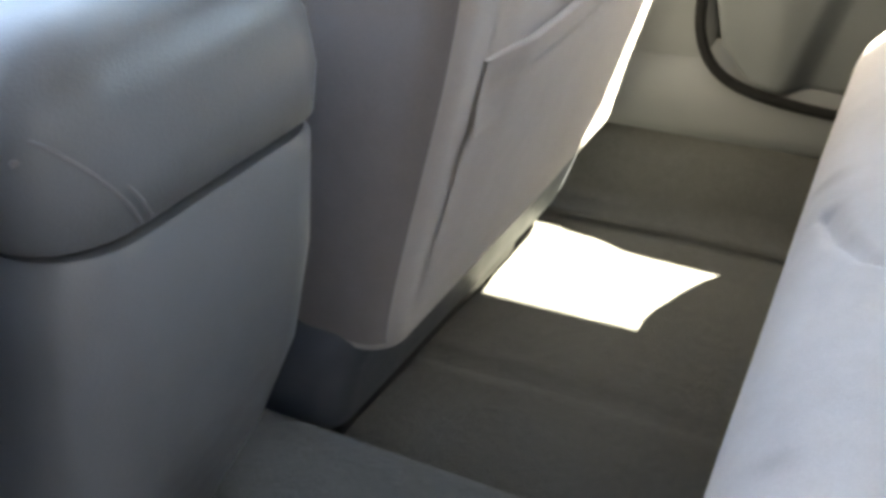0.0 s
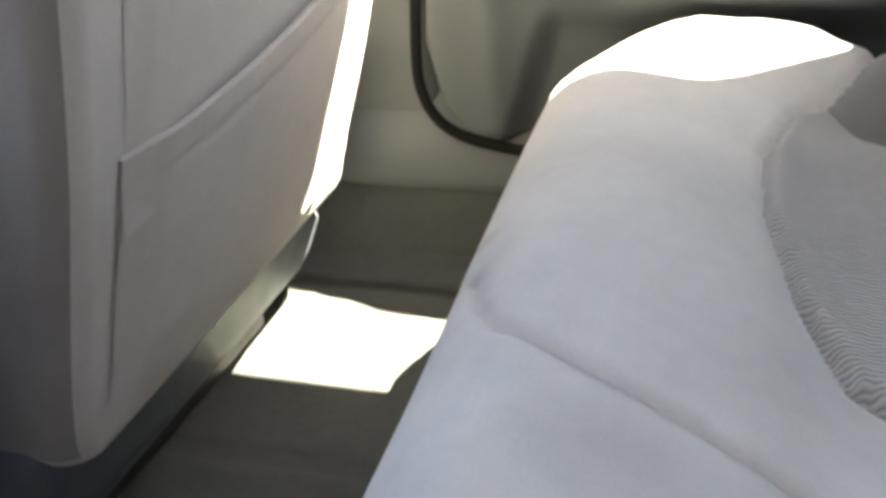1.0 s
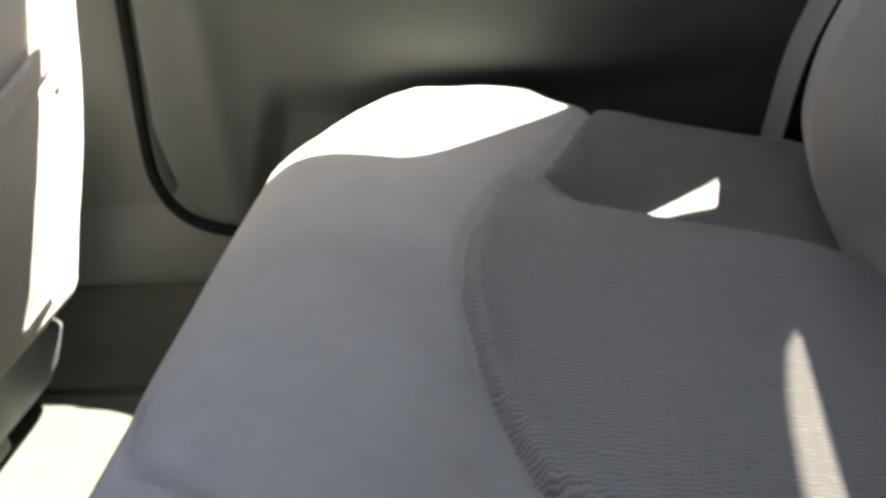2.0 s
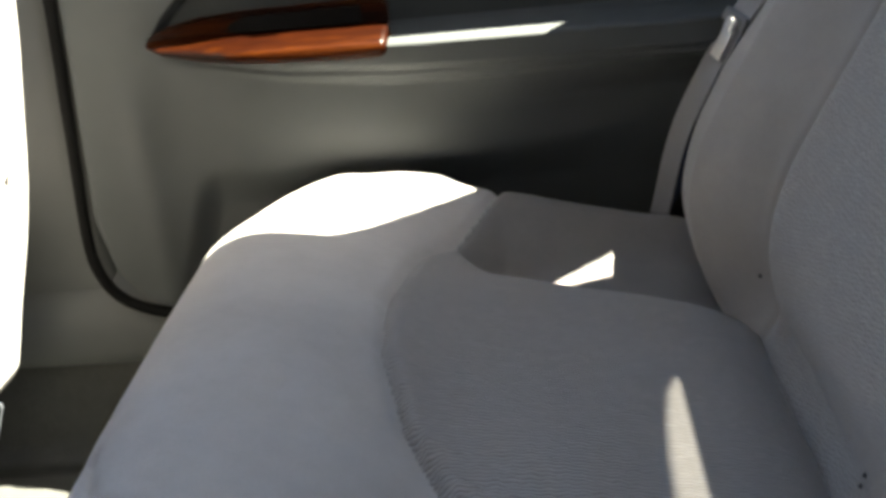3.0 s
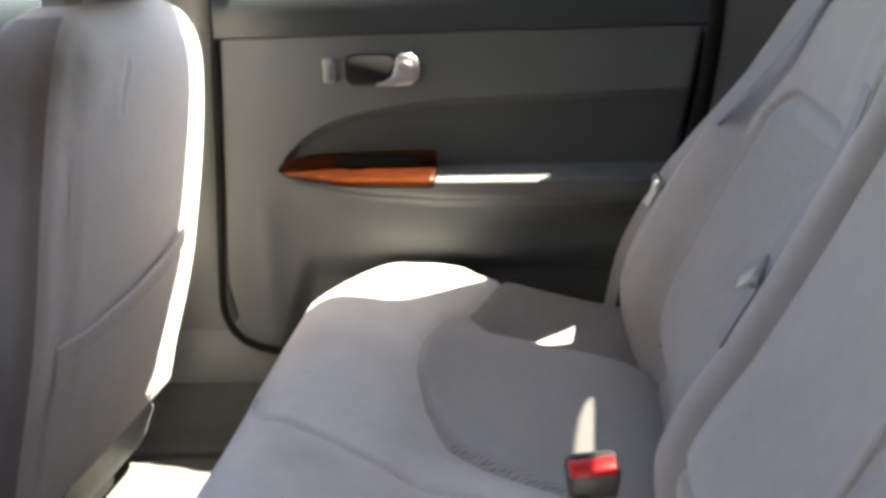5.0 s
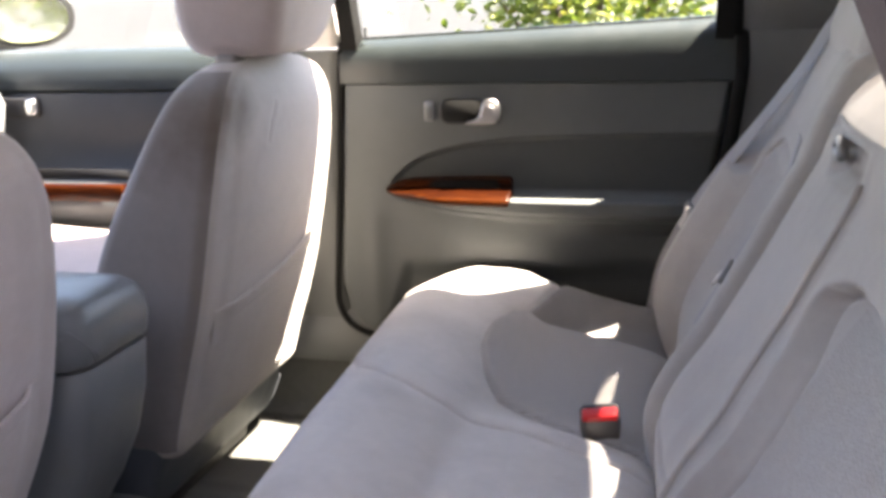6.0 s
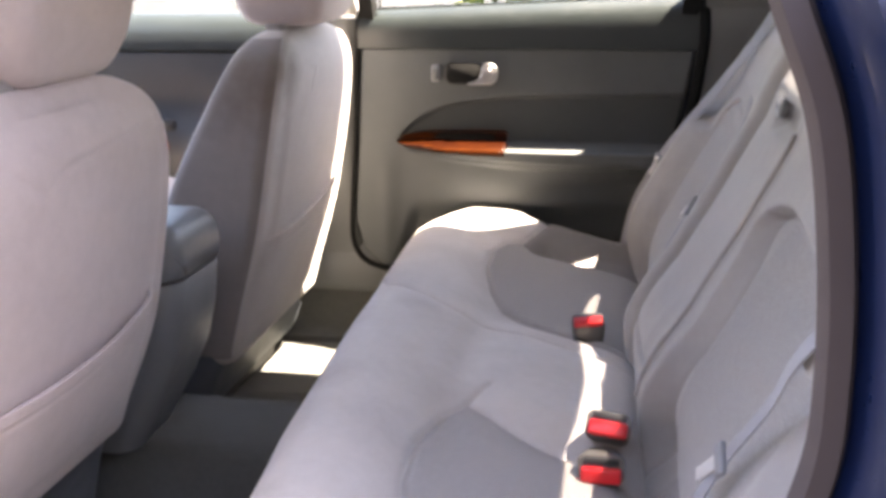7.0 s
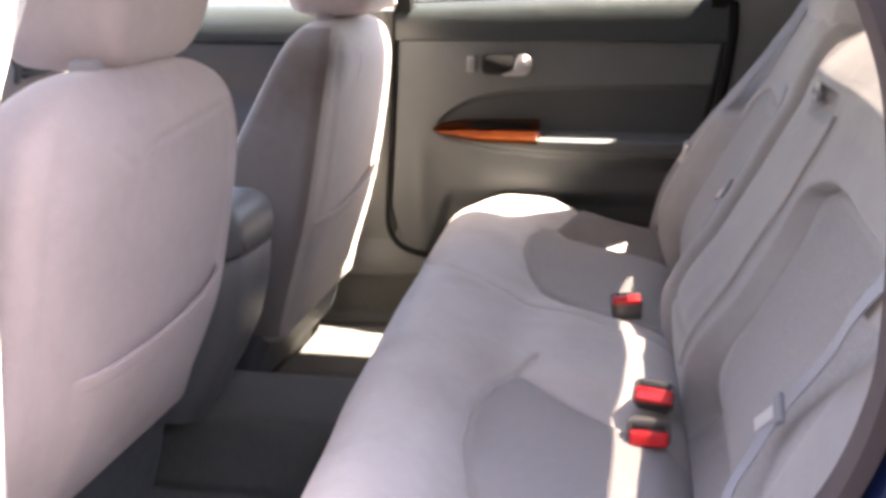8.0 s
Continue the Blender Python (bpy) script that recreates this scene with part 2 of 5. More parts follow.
def box(size, at=(0, 0, 0), turn=(0, 0, 0), bevel=0.0, seg=3):
    bm = bmesh.new()
    bmesh.ops.create_cube(bm, size=1.0)
    bmesh.ops.scale(bm, vec=size, verts=bm.verts)
    if bevel:
        bmesh.ops.bevel(bm, geom=bm.edges[:], offset=bevel, segments=seg, profile=0.5, affect="EDGES")
    bmesh.ops.transform(bm, matrix=pose(*at, *turn), verts=bm.verts)
    return bm


def join(*bms):
    out = bms[0]
    for b in bms[1:]:
        me = bpy.data.meshes.new("tmp")
        b.to_mesh(me)
        b.free()
        out.from_mesh(me)
        bpy.data.meshes.remove(me)
    return out


def loft(rings, caps=True, closed=True):
    """Skin over rings of points, all with the same count."""
    bm = bmesh.new()
    rows = [[bm.verts.new(tuple(map(float, p))) for p in r] for r in rings]
    n = len(rows[0])
    for a, b in zip(rows, rows[1:]):
        for i in range(n if closed else n - 1):
            bm.faces.new((a[i], a[(i + 1) % n], b[(i + 1) % n], b[i]))
    if caps:
        bm.faces.new(rows[0][::-1])
        bm.faces.new(rows[-1])
    return bm


def rrect(hx, hy, r, n=6):
    """A rounded rectangle round the origin, as 2D points."""
    r = min(r, hx * 0.999, hy * 0.999)
    out = []
    for cx, cy, a0 in ((hx - r, hy - r, 0), (-hx + r, hy - r, 90), (-hx + r, -hy + r, 180), (hx - r, -hy + r, 270)):
        for k in range(n + 1):
            a = radians(a0 + 90 * k / n)
            out.append((cx + r * math.cos(a), cy + r * math.sin(a)))
    return out


def smooth_path(points, n):
    """A Catmull-Rom curve through points, at n even steps."""
    p = [np.array(q, float) for q in points]
    p = [2 * p[0] - p[1]] + p + [2 * p[-1] - p[-2]]
    dense = []
    for i in range(1, len(p) - 2):
        for t in np.linspace(0, 1, 24, endpoint=False):
            a, b, c, d = p[i - 1:i + 3]
            dense.append(0.5 * (2 * b + (c - a) * t + (2 * a - 5 * b + 4 * c - d) * t * t + (3 * b - a - 3 * c + d) * t ** 3))
    dense.append(p[-2])
    dense = np.array(dense)
    s = np.concatenate(([0], np.cumsum(np.linalg.norm(np.diff(dense, axis=0), axis=1))))
    want = np.linspace(0, s[-1], n)
    return np.stack([np.interp(want, s, dense[:, k]) for k in range(dense.shape[1])], 1)


def sweep(points, section, up=(0, 0, 1), n=40, caps=True):
    """A 2D section (side, up) drawn along a curve."""
    path = smooth_path(points, n)
    ups = [Vector(up)] * n if not callable(up) else [Vector(up(k / (n - 1))) for k in range(n)]
    rings = []
    for k in range(n):
        d = Vector(path[min(k + 1, n - 1)] - path[max(k - 1, 0)]).normalized()
        side = d.cross(ups[k]).normalized()
        u = side.cross(d).normalized()
        rings.append([Vector(path[k]) + side * a + u * b for a, b in section])
    return loft(rings, caps)


def circle(r, n=10):
    return [(r * math.cos(2 * math.pi * k / n), r * math.sin(2 * math.pi * k / n)) for k in range(n)]


def extrude_outline(outline, at, ax, ay, depth, bevel=0.0, seg=3):
    """A flat outline in the plane of the vectors ax, ay at a point, given depth along ax x ay (front edges rounded)."""
    ax, ay, at = Vector(ax), Vector(ay), Vector(at)
    nrm = ax.cross(ay).normalized()
    bm = bmesh.new()
    vs = [bm.verts.new(at + ax * a + ay * b) for a, b in outline]
    f = bm.faces.new(vs)
    res = bmesh.ops.extrude_face_region(bm, geom=[f])
    top = [g for g in res["geom"] if isinstance(g, bmesh.types.BMVert)]
    bmesh.ops.translate(bm, vec=nrm * depth, verts=top)
    if bevel:
        tops = set(top)
        edges = [e for e in bm.edges if e.verts[0] in tops and e.verts[1] in tops]
        bmesh.ops.bevel(bm, geom=edges, offset=bevel, segments=seg, profile=0.5, affect="EDGES")
    return bm


def step(a, b, x):
    t = np.clip((np.asarray(x, float) - a) / (b - a), 0, 1)
    return t * t * (3 - 2 * t)


def line_distance(px, py, line):
    """Distance of points to a polyline in the plane."""
    best = np.full(np.shape(px), 9.0)
    for (x0, y0), (x1, y1) in zip(line, line[1:]):
        dx, dy = x1 - x0, y1 - y0
        t = np.clip(((px - x0) * dx + (py - y0) * dy) / (dx * dx + dy * dy + 1e-12), 0, 1)
        best = np.minimum(best, np.hypot(px - x0 - t * dx, py - y0 - t * dy))
    return best


def inside(px, py, poly):
    odd = np.zeros(np.shape(px), bool)
    for (x0, y0), (x1, y1) in zip(poly, poly[1:] + poly[:1]):
        if y0 == y1:
            continue
        c = ((y0 > py) != (y1 > py)) & (px < (x1 - x0) * (py - y0) / (y1 - y0) + x0)
        odd ^= c
    return odd


def grid_faces(nu, nv):
    return [(i * nv + j, i * nv + j + 1, (i + 1) * nv + j + 1, (i + 1) * nv + j) for i in range(nu - 1) for j in range(nv - 1)]


def split_grid(verts, nu, nv, groups, parent, nested=True):
    """One grid surface, cut into parts: groups of (name, face mask, material, label)."""
    faces = np.array(grid_faces(nu, nv))
    first = None
    for gname, mask, mat, label in groups:
        f = faces[mask]
        used, inv = np.unique(f, return_inverse=True)
        ob = from_data(gname, verts[used], inv.reshape(f.shape), mat, first or parent, label)
        first = first or (ob if nested else None)
    return first


# ---------------------------------------------------------------- ground and car shell
YD = 0.738            # inner face of the far doors
def ground_sheet():
    bm = bmesh.new()
    bmesh.ops.create_grid(bm, x_segments=40, y_segments=40, size=400)
    bmesh.ops.translate(bm, vec=(0, 0, -0.36), verts=bm.verts)
    g = part("ground", bm, M_CONCRETE)
    tagged(g, "sunlit weathered grey asphalt parking ground", "ground", kind="structure")


ground_sheet()


def carpet_floor():
    """Rear foot well with the centre tunnel and the carpet running up the sides, one sheet."""
    prof = [(-0.64, 0.16), (-0.635, 0.05), (-0.61, 0.006), (-0.55, 0.0), (-0.1, 0.0), (-0.06, 0.01), (-0.035, 0.06), (-0.01, 0.098), (0.02, 0.108),
            (0.15, 0.109), (0.18, 0.100), (0.194, 0.06), (0.208, 0.012), (0.235, 0.0), (0.66, 0.0), (0.70, 0.004), (0.727, 0.02), (0.735, 0.06), (0.748, 0.120)]
    pr = smooth_path(prof, 150)
    xs = np.linspace(-1.25, 0.42, 120)
    verts = []
    for x in xs:
        for y, z in pr:
            dz = 0.004 * noise.noise((x * 7, y * 7, 0)) * (0.3 if z > 0.02 else 1.0)
            if 0.2 < y < 0.72 and z < 0.03:
                dz += -0.007 * math.exp(-((y - 0.418 - 0.01 * x) / 0.005) ** 2)
            verts.append((x, y, z + dz + 0.02 * float(step(-0.45, -0.8, x))))
    f = from_data("floor", verts, grid_faces(len(xs), len(pr)), M_CARPET)
    tagged(f, "worn olive-grey carpet of the rear foot well with a raised tunnel", "floor", kind="structure")


carpet_floor()


def sill_and_pillars():
    # sill trim under the far door
    bm = sweep([(-1.3, 0, 0), (-0.6, 0, 0), (0.45, 0, 0)], [(-0.742, 0.109), (-0.738, 0.122), (-0.748, 0.165), (-0.775, 0.205), (-0.82, 0.205), (-0.82, 0.06), (-0.757, 0.09)], n=8)
    tagged(part("trim", bm, M_TRIM), "grey plastic door sill trim above the carpet", "trim", kind="structure")
    # lower centre pillar between the doors
    rings = []
    for z, x0, x1, y in ((0.15, -0.42, -0.20, 0.762), (0.207, -0.40, -0.21, 0.762), (0.30, -0.36, -0.215, 0.760), (0.45, -0.345, -0.21, 0.757), (0.60, -0.335, -0.205, 0.752), (0.685, -0.33, -0.20, 0.742)):
        hx = (x1 - x0) / 2
        rings.append([((x0 + x1) / 2 + a, y + 0.045 + b, z) for a, b in rrect(hx, 0.045, 0.03)])
    tagged(part("trim", loft(rings), M_TRIM), "grey plastic lower centre pillar cover", "trim", kind="structure")
    rings = []
    for z, x0, x1, y in ((0.69, -0.33, -0.20, 0.735), (0.72, -0.325, -0.20, 0.728), (0.85, -0.315, -0.195, 0.645), (0.98, -0.31, -0.19, 0.59), (1.06, -0.31, -0.185, 0.55)):
        hx = (x1 - x0) / 2
        rings.append([((x0 + x1) / 2 + a, y + 0.03 + b, z) for a, b in rrect(hx, 0.03, 0.022)])
    tagged(part("trim", loft(rings), M_LINER), "pale upper centre pillar cover", "trim", kind="structure")
    # rear quarter pillar cover behind the far door, with a small fixed window in it
    rings = []
    for z, x0, y in ((0.10, 0.40, 0.745), (0.40, 0.44, 0.745), (0.62, 0.478, 0.74), (0.705, 0.48, 0.735)):
        rings.append([((x0 + 1.2) / 2 + a, y + 0.03 + b, z) for a, b in rrect((1.2 - x0) / 2, 0.03, 0.025)])
    lower = loft(rings)
    lean = -0.56
    plates = ([(0.470, 0.70), (0.584, 0.70), (0.584, 0.760), (0.558, 0.848), (0.558, 1.05), (0.40, 1.05), (0.41, 1.00), (0.43, 0.985), (0.447, 0.96), (0.458, 0.93), (0.468, 0.86)],
              [(0.584, 0.70), (1.2, 0.70), (1.2, 0.800), (0.614, 0.800), (0.584, 0.760)],
              [(0.558, 0.848), (0.614, 0.800), (1.2, 0.800), (1.2, 1.05), (0.558, 1.05)])
    for p in plates:
        lower = join(lower, extrude_outline([(x, z - 0.70) for x, z in p], (0, 0.744, 0.70), (1, 0, 0), (0, lean, 1), 0.004))
    tagged(part("trim", lower, M_TRIM), "grey rear quarter pillar cover beside the seat back", "trim", kind="structure")
    g = part("window_3", extrude_outline([(x, z - 0.70) for x, z in ((0.556, 0.74), (0.628, 0.800), (0.550, 0.868))], (0, 0.758, 0.70), (1, 0, 0), (0, lean, 1), 0.003), M_GLASS, smooth=False)
    tagged(g, "small triangular quarter window glass", "window", kind="structure")


sill_and_pillars()


def roof_and_windows():
    # headliner: one slightly domed sheet with thickness, from the windscreen header to the rear header
    xs, ys = np.linspace(-0.75, 0.798, 32), np.linspace(-0.60, 0.575, 32)
    up, low = [], []
    for x in xs:
        for y in ys:
            c = (y + 0.03) / 0.57
            z = 1.045 + 0.075 * (1 - c * c) - 0.03 * ((x - 0.0) / 0.78) ** 2
            bow = float(np.interp(y, [-0.6, -0.33, -0.17, 0.10, 0.26, 0.38, 0.455, 0.49, 0.58], [-0.010, -0.006, -0.006, -0.014, -0.050, -0.058, -0.060, -0.045, -0.038]) * step(0.5, 0.78, x))
            low.append((x + bow, y, z))
            up.append((x + bow, y, z + 0.03))
    n = len(xs)
    faces = grid_faces(n, n)
    allf = faces + [tuple(v + n * n for v in f[::-1]) for f in faces]
    rim = [i for i in range(n)] + [i * n + n - 1 for i in range(1, n)] + [(n - 1) * n + j for j in range(n - 2, -1, -1)] + [i * n for i in range(n - 2, 0, -1)]
    for a, b in zip(rim, rim[1:] + rim[:1]):
        allf.append((a, b, b + n * n, a + n * n))
    r = from_data("ceiling", low + up, allf, M_LINER)
    tagged(r, "pale cloth headliner under the roof", "ceiling", kind="structure")
    skin = [(x, y * 1.05, z + 0.045) for x, y, z in low]
    f = from_data("roof", skin + [(x, y, z + 0.004) for x, y, z in skin], allf, M_PAINT)
    tagged(f, "dark blue painted steel roof of the car", "roof", kind="structure")
    # roof rails over the doors
    for y, s in ((0.57, 1), (-0.605, -1)):
        bm = sweep([(-0.8, y, 1.035), (0.0, y, 1.05), (0.55, y, 1.035), (0.85, y - 0.03 * s, 0.99)], [(-0.02, 0.03), (0.02, 0.035), (0.028, -0.005), (-0.014, -0.012)], n=30)
        tagged(part("trim", bm, M_LINER), "pale roof rail cover over the doors", "trim", kind="structure")
    # rear shelf under the back window, and its glass
    bm = box((0.75, 1.30, 0.03), (1.02, 0.04, 0.70), bevel=0.01)
    tagged(part("trim", bm, M_SCOOP), "dark cloth rear parcel shelf behind the seat", "parcel shelf", kind="structure")
    bm = loft([[(0.765, -0.56, 1.105), (0.765, 0.575, 1.105), (0.768, 0.575, 1.109), (0.768, -0.56, 1.109)], [(1.36, -0.58, 0.73), (1.36, 0.66, 0.73), (1.363, 0.66, 0.734), (1.363, -0.58, 0.734)]])
    g = tagged(part("window_2", bm, M_TINT, smooth=False), "sloping tinted rear window glass", "window", kind="structure")
    # body closing behind the shelf and the far front
    bm = box((0.04, 1.5, 0.95), (-1.30, 0.04, 0.16), bevel=0.01)
    tagged(part("wall_west", bm, M_BLACK), "dark firewall in front of the dashboard", "bulkhead", kind="structure")
    bm = box((0.04, 1.5, 1.05), (1.40, 0.04, 0.21), bevel=0.01)
    tagged(part("wall_east", bm, M_BLACK), "dark boot bulkhead behind the shelf", "bulkhead", kind="structure")


roof_and_windows()


SCOOP = (np.array([-0.13, -0.117, -0.106, -0.087, -0.070, -0.052, -0.02, 0.02, 0.06, 0.102, 0.2, 0.311, 0.47]), np.array([0.440, 0.449, 0.464, 0.482, 0.494, 0.504, 0.515, 0.524, 0.530, 0.535, 0.539, 0.541, 0.545]))


def far_rear_door():
    door = thing("door_1", (0.13, YD + 0.03, 0.15), "grey rear car door panel with wood trim, closed", "car door", kind="structure")
    # moulded panel below the waist; the lower pocket bulges inward under the armrest
    nx, n1, n2, n3 = 170, 130, 40, 50
    nz = n1 + n2 + n3
    u = np.repeat(np.linspace(0, 1, nx)[:, None], nz, 1)
    Z = np.repeat(np.linspace(0.160, 0.628, nz)[None], nx, 0)
    for _ in range(4):                      # rows follow the upper line of the scoop
        front = np.interp(Z, [0.160, 0.168, 0.182, 0.21, 0.27, 0.4, 0.628], [-0.11, -0.155, -0.180, -0.204, -0.217, -0.208, -0.193])
        rear = np.interp(Z, [0.160, 0.3, 0.45, 0.628], [0.33, 0.385, 0.44, 0.472])
        X = front + (rear - front) * u
        line = np.interp(X[:, n1 + n2 // 2], *SCOOP)
        Z = np.stack([np.concatenate([np.linspace(0.160, 0.4395, n1), np.linspace(0.4395, max(v, 0.446), n2 + 1)[1:], np.linspace(max(v, 0.446), 0.628, n3 + 1)[1:]]) for v in line])
    line = np.repeat(line[:, None], nz, 1)
    Y = np.full_like(X, YD)
    # armrest ledge: comes inward below the top line of the scoop
    low = np.interp(X, [-0.13, -0.09, 0.017, 0.11, 0.22, 0.47], [0.430, 0.424, 0.409, 0.404, 0.402, 0.405])
    hollow = step(0.0, 0.012, line - Z) * step(-0.003, 0.004, Z - 0.4375) * step(-0.125, -0.10, X)
    Y += 0.012 * hollow
    ledge = step(-0.115, 0.0, X) * (0.030 + 0.012 * step(0.0, 0.15, X)) * (1 - step(0.37, 0.47, X) * 0.5)
    arm = ledge * step(0.4385, 0.4285, Z) * step(low - 0.035, low + 0.008, Z)
    # below the armrest the panel swells out, then falls back into a pocket at the foot; towards the rear it draws away
    swell = step(-0.12, 0.05, X) * step(0.34, 0.13, X)
    under = step(-0.115, -0.01, X) * step(low + 0.002, low - 0.006, Z)
    Y -= np.maximum(arm, (0.019 + 0.006 * swell * step(low, 0.345, Z)) * under)
    pocket = step(-0.100, -0.070, X + 0.30 * (0.31 - Z)) * step(0.325, 0.272, Z)
    Y += (0.014 + 0.022 * swell) * pocket
    Y += 0.050 * step(0.10, 0.36, X) * step(low + 0.004, low - 0.05, Z)
    Y -= 0.004 * np.exp(-(((X + 0.145) / 0.018) ** 2)) * step(0.44, 0.36, Z)
    Y += 0.006 * np.exp(-(np.abs(Z - low) / 0.0028) ** 2) * step(-0.11, -0.08, X)
    edge = np.minimum(u, 1 - u) * 0.67
    Y += 0.02 * (1 - np.clip(edge / 0.007, 0, 1)) ** 2 + 0.02 * (1 - np.clip((Z - 0.160) / 0.02, 0, 1)) ** 2
    verts = np.stack([X, Y, Z], -1).reshape(-1, 3)
    row = np.repeat(np.arange(nz - 1)[None], nx - 1, 0)
    scoop = ((row >= n1) & (row < n1 + n2 - 1) & (X[:-1, :-1] > -0.122)).reshape(-1)
    split_grid(verts, nx, nz, [("panel", ~scoop, M_DOOR, "stone-grey moulded door panel"), ("armrest_insert", scoop, M_SCOOP, "charcoal cloth insert above the armrest")], door, False)
    # dark upper band, rounded over towards the glass
    sec = [(0.622, 0.003), (0.628, -0.005), (0.648, -0.006), (0.668, -0.005), (0.682, -0.002), (0.692, 0.004), (0.700, 0.013), (0.706, 0.027), (0.709, 0.042), (0.706, 0.056), (0.63, 0.06)]
    rings = []
    for x in np.linspace(-0.195, 0.474, 30):
        rise = np.interp(x, [-0.2, 0.47], [-0.006, 0.02])
        rings.append([(x, YD + dy, z if z < 0.64 else z + rise * (z - 0.64) / 0.066) for z, dy in sec])
    part("upper_trim", loft(rings), M_DARKTRIM, door, "charcoal grained upper door trim")
    # black rubber seal round the opening
    seal = [(x, YD + 0.004, z) for x, z in ((-0.194, 0.70), (-0.202, 0.58), (-0.209, 0.46), (-0.217, 0.36), (-0.2255, 0.25), (-0.2215, 0.212), (-0.207, 0.186), (-0.182, 0.170), (-0.14, 0.160), (-0.08, 0.154), (0.02, 0.15), (0.32, 0.15))]
    part("door_seal", sweep(seal, circle(0.0058, 10), (0, 1, 0), 110), M_RUBBER, door, "black rubber door seal")
    part("door_seal", sweep([(0.33, YD + 0.004, 0.15), (0.40, YD + 0.004, 0.30), (0.455, YD + 0.004, 0.46), (0.481, YD, 0.62), (0.484, YD + 0.01, 0.72)], circle(0.011, 10), (0, 1, 0), 60), M_RUBBER, door, "black rubber door seal")
    # wood strip: boat-shaped, a ledge below and the pull recess above
    rings = []
    for x, zt, zb, k in ((-0.118, 0.4445, 0.4425, 0.2), (-0.114, 0.449, 0.438, 0.35), (-0.10, 0.4555, 0.4325, 0.52), (-0.065, 0.463, 0.4265, 0.64), (-0.045, 0.464, 0.425, 0.80), (-0.03, 0.465, 0.4235, 0.95), (0.0, 0.466, 0.422, 1.0), (0.06, 0.467, 0.420, 1.0), (0.104, 0.467, 0.420, 1.0), (0.108, 0.465, 0.422, 0.95), (0.110, 0.462, 0.425, 0.8)):
        h = zt - zb
        sec = [(1.0, 0.002), (1.0, 0.009), (0.96, 0.0125), (0.91, 0.008), (0.56, 0.007), (0.52, 0.019), (0.30, 0.042), (0.22, 0.046), (0.12, 0.046), (0.0, 0.038), (0.0, 0.002)]
        rings.append([(x, YD - d * k - 0.004, zb + h * f) for f, d in sec])
    wood = part("wood_trim", loft(rings), M_WOOD, door, "glossy burr wood strip with a pull recess")
    # No hollow: a flat black plate, proud of the wood, paints the recess's shade.
    bm = extrude_outline([(-0.036, 0.4478), (0.082, 0.4470), (0.086, 0.449), (0.086, 0.4620), (-0.020, 0.4612), (-0.036, 0.455)], (0, YD - 0.0140, 0), (1, 0, 0), (0, 0, 1), 0.0042)
    part("recess_plate", bm, M_RUBBER, wood, "flat black plate for the shade of the pull recess")
    # inner handle: bezel, bowl, lever
    hz = 0.578
    bm = extrude_outline([(0.036 + a, hz + b) for a, b in rrect(0.052, 0.022, 0.016, 5)], (0, YD - 0.001, 0), (1, 0, 0), (0, 0, 1), 0.007, 0.003, 2)
    bez = part("handle_bezel", bm, M_BLACK, door, "dark plastic handle bezel")
    bm = extrude_outline([(0.024 + a, hz + 0.002 + b) for a, b in rrect(0.037, 0.0195, 0.012, 5)], (0, YD - 0.006, 0), (1, 0, 0), (0, 0, 1), 0.004, 0.001, 1)
    part("handle_bowl", bm, M_RUBBER, bez, "dark handle bowl")
    lever = [(0.030, 0.5570), (0.06, 0.5560), (0.080, 0.558), (0.089, 0.566), (0.092, 0.580), (0.089, 0.593), (0.079, 0.600), (0.066, 0.600), (0.059, 0.592), (0.057, 0.580), (0.053, 0.570), (0.044, 0.564), (0.031, 0.5605)]
    bm = extrude_outline(lever, (0, YD - 0.0055, 0), (1, 0, 0), (0, 0, 1), 0.0075, 0.003, 2)
    part("handle_lever", bm, M_SATIN, bez, "satin metal handle lever")
    bm = extrude_outline([(0.071 + a, 0.580 + q) for a, q in circle(0.0115, 18)], (0, YD - 0.0126, 0), (1, 0, 0), (0, 0, 1), 0.0022, 0.0015, 2)
    part("finger_pad", bm, M_STEEL, bez, "satin round finger pad")
    bm = extrude_outline([(-0.036 + a, hz + 0.001 + b) for a, b in rrect(0.0085, 0.017, 0.004, 4)], (0, YD - 0.001, 0), (1, 0, 0), (0, 0, 1), 0.004, 0.001, 1)
    lock = part("lock_bezel", bm, M_CONSOLE, door, "small grey lock bezel")
    bm = extrude_outline([(-0.036 + a, hz - 0.002 + b) for a, b in rrect(0.005, 0.011, 0.002, 3)], (0, YD - 0.005, 0), (1, 0, 0), (0, 0, 1), 0.004, 0.001, 1)
    part("lock_switch", bm, M_TRIM, lock)
    # window frame and pane
    frame_path = [(-0.178, YD + 0.012, 0.69), (-0.172, 0.705, 0.78), (-0.162, 0.642, 0.90), (-0.155, 0.600, 0.985), (-0.10, 0.588, 1.006), (0.15, 0.585, 1.010), (0.34, 0.586, 1.010), (0.405, 0.590, 1.004), (0.446, 0.604, 0.978), (0.459, 0.635, 0.92), (0.459, 0.695, 0.80), (0.456, YD + 0.012, 0.69)]
    part("window_frame", sweep(frame_path, [(-0.014, -0.02), (0.016, -0.02), (0.016, 0.012), (-0.014, 0.012)], (0, -1, 0.2), 110), M_RUBBER, door, "black window frame")
    bm = extrude_outline([(x, z - 0.70) for x, z in ((0.456, 0.695), (0.483, 0.705), (0.480, 0.84), (0.474, 0.95), (0.460, 0.95), (0.458, 0.80))], (0, 0.746, 0.70), (1, 0, 0), (0, -0.54, 1), 0.010, 0.002, 1)
    part("corner_filler", bm, M_RUBBER, door, "black filler at the rear of the window")
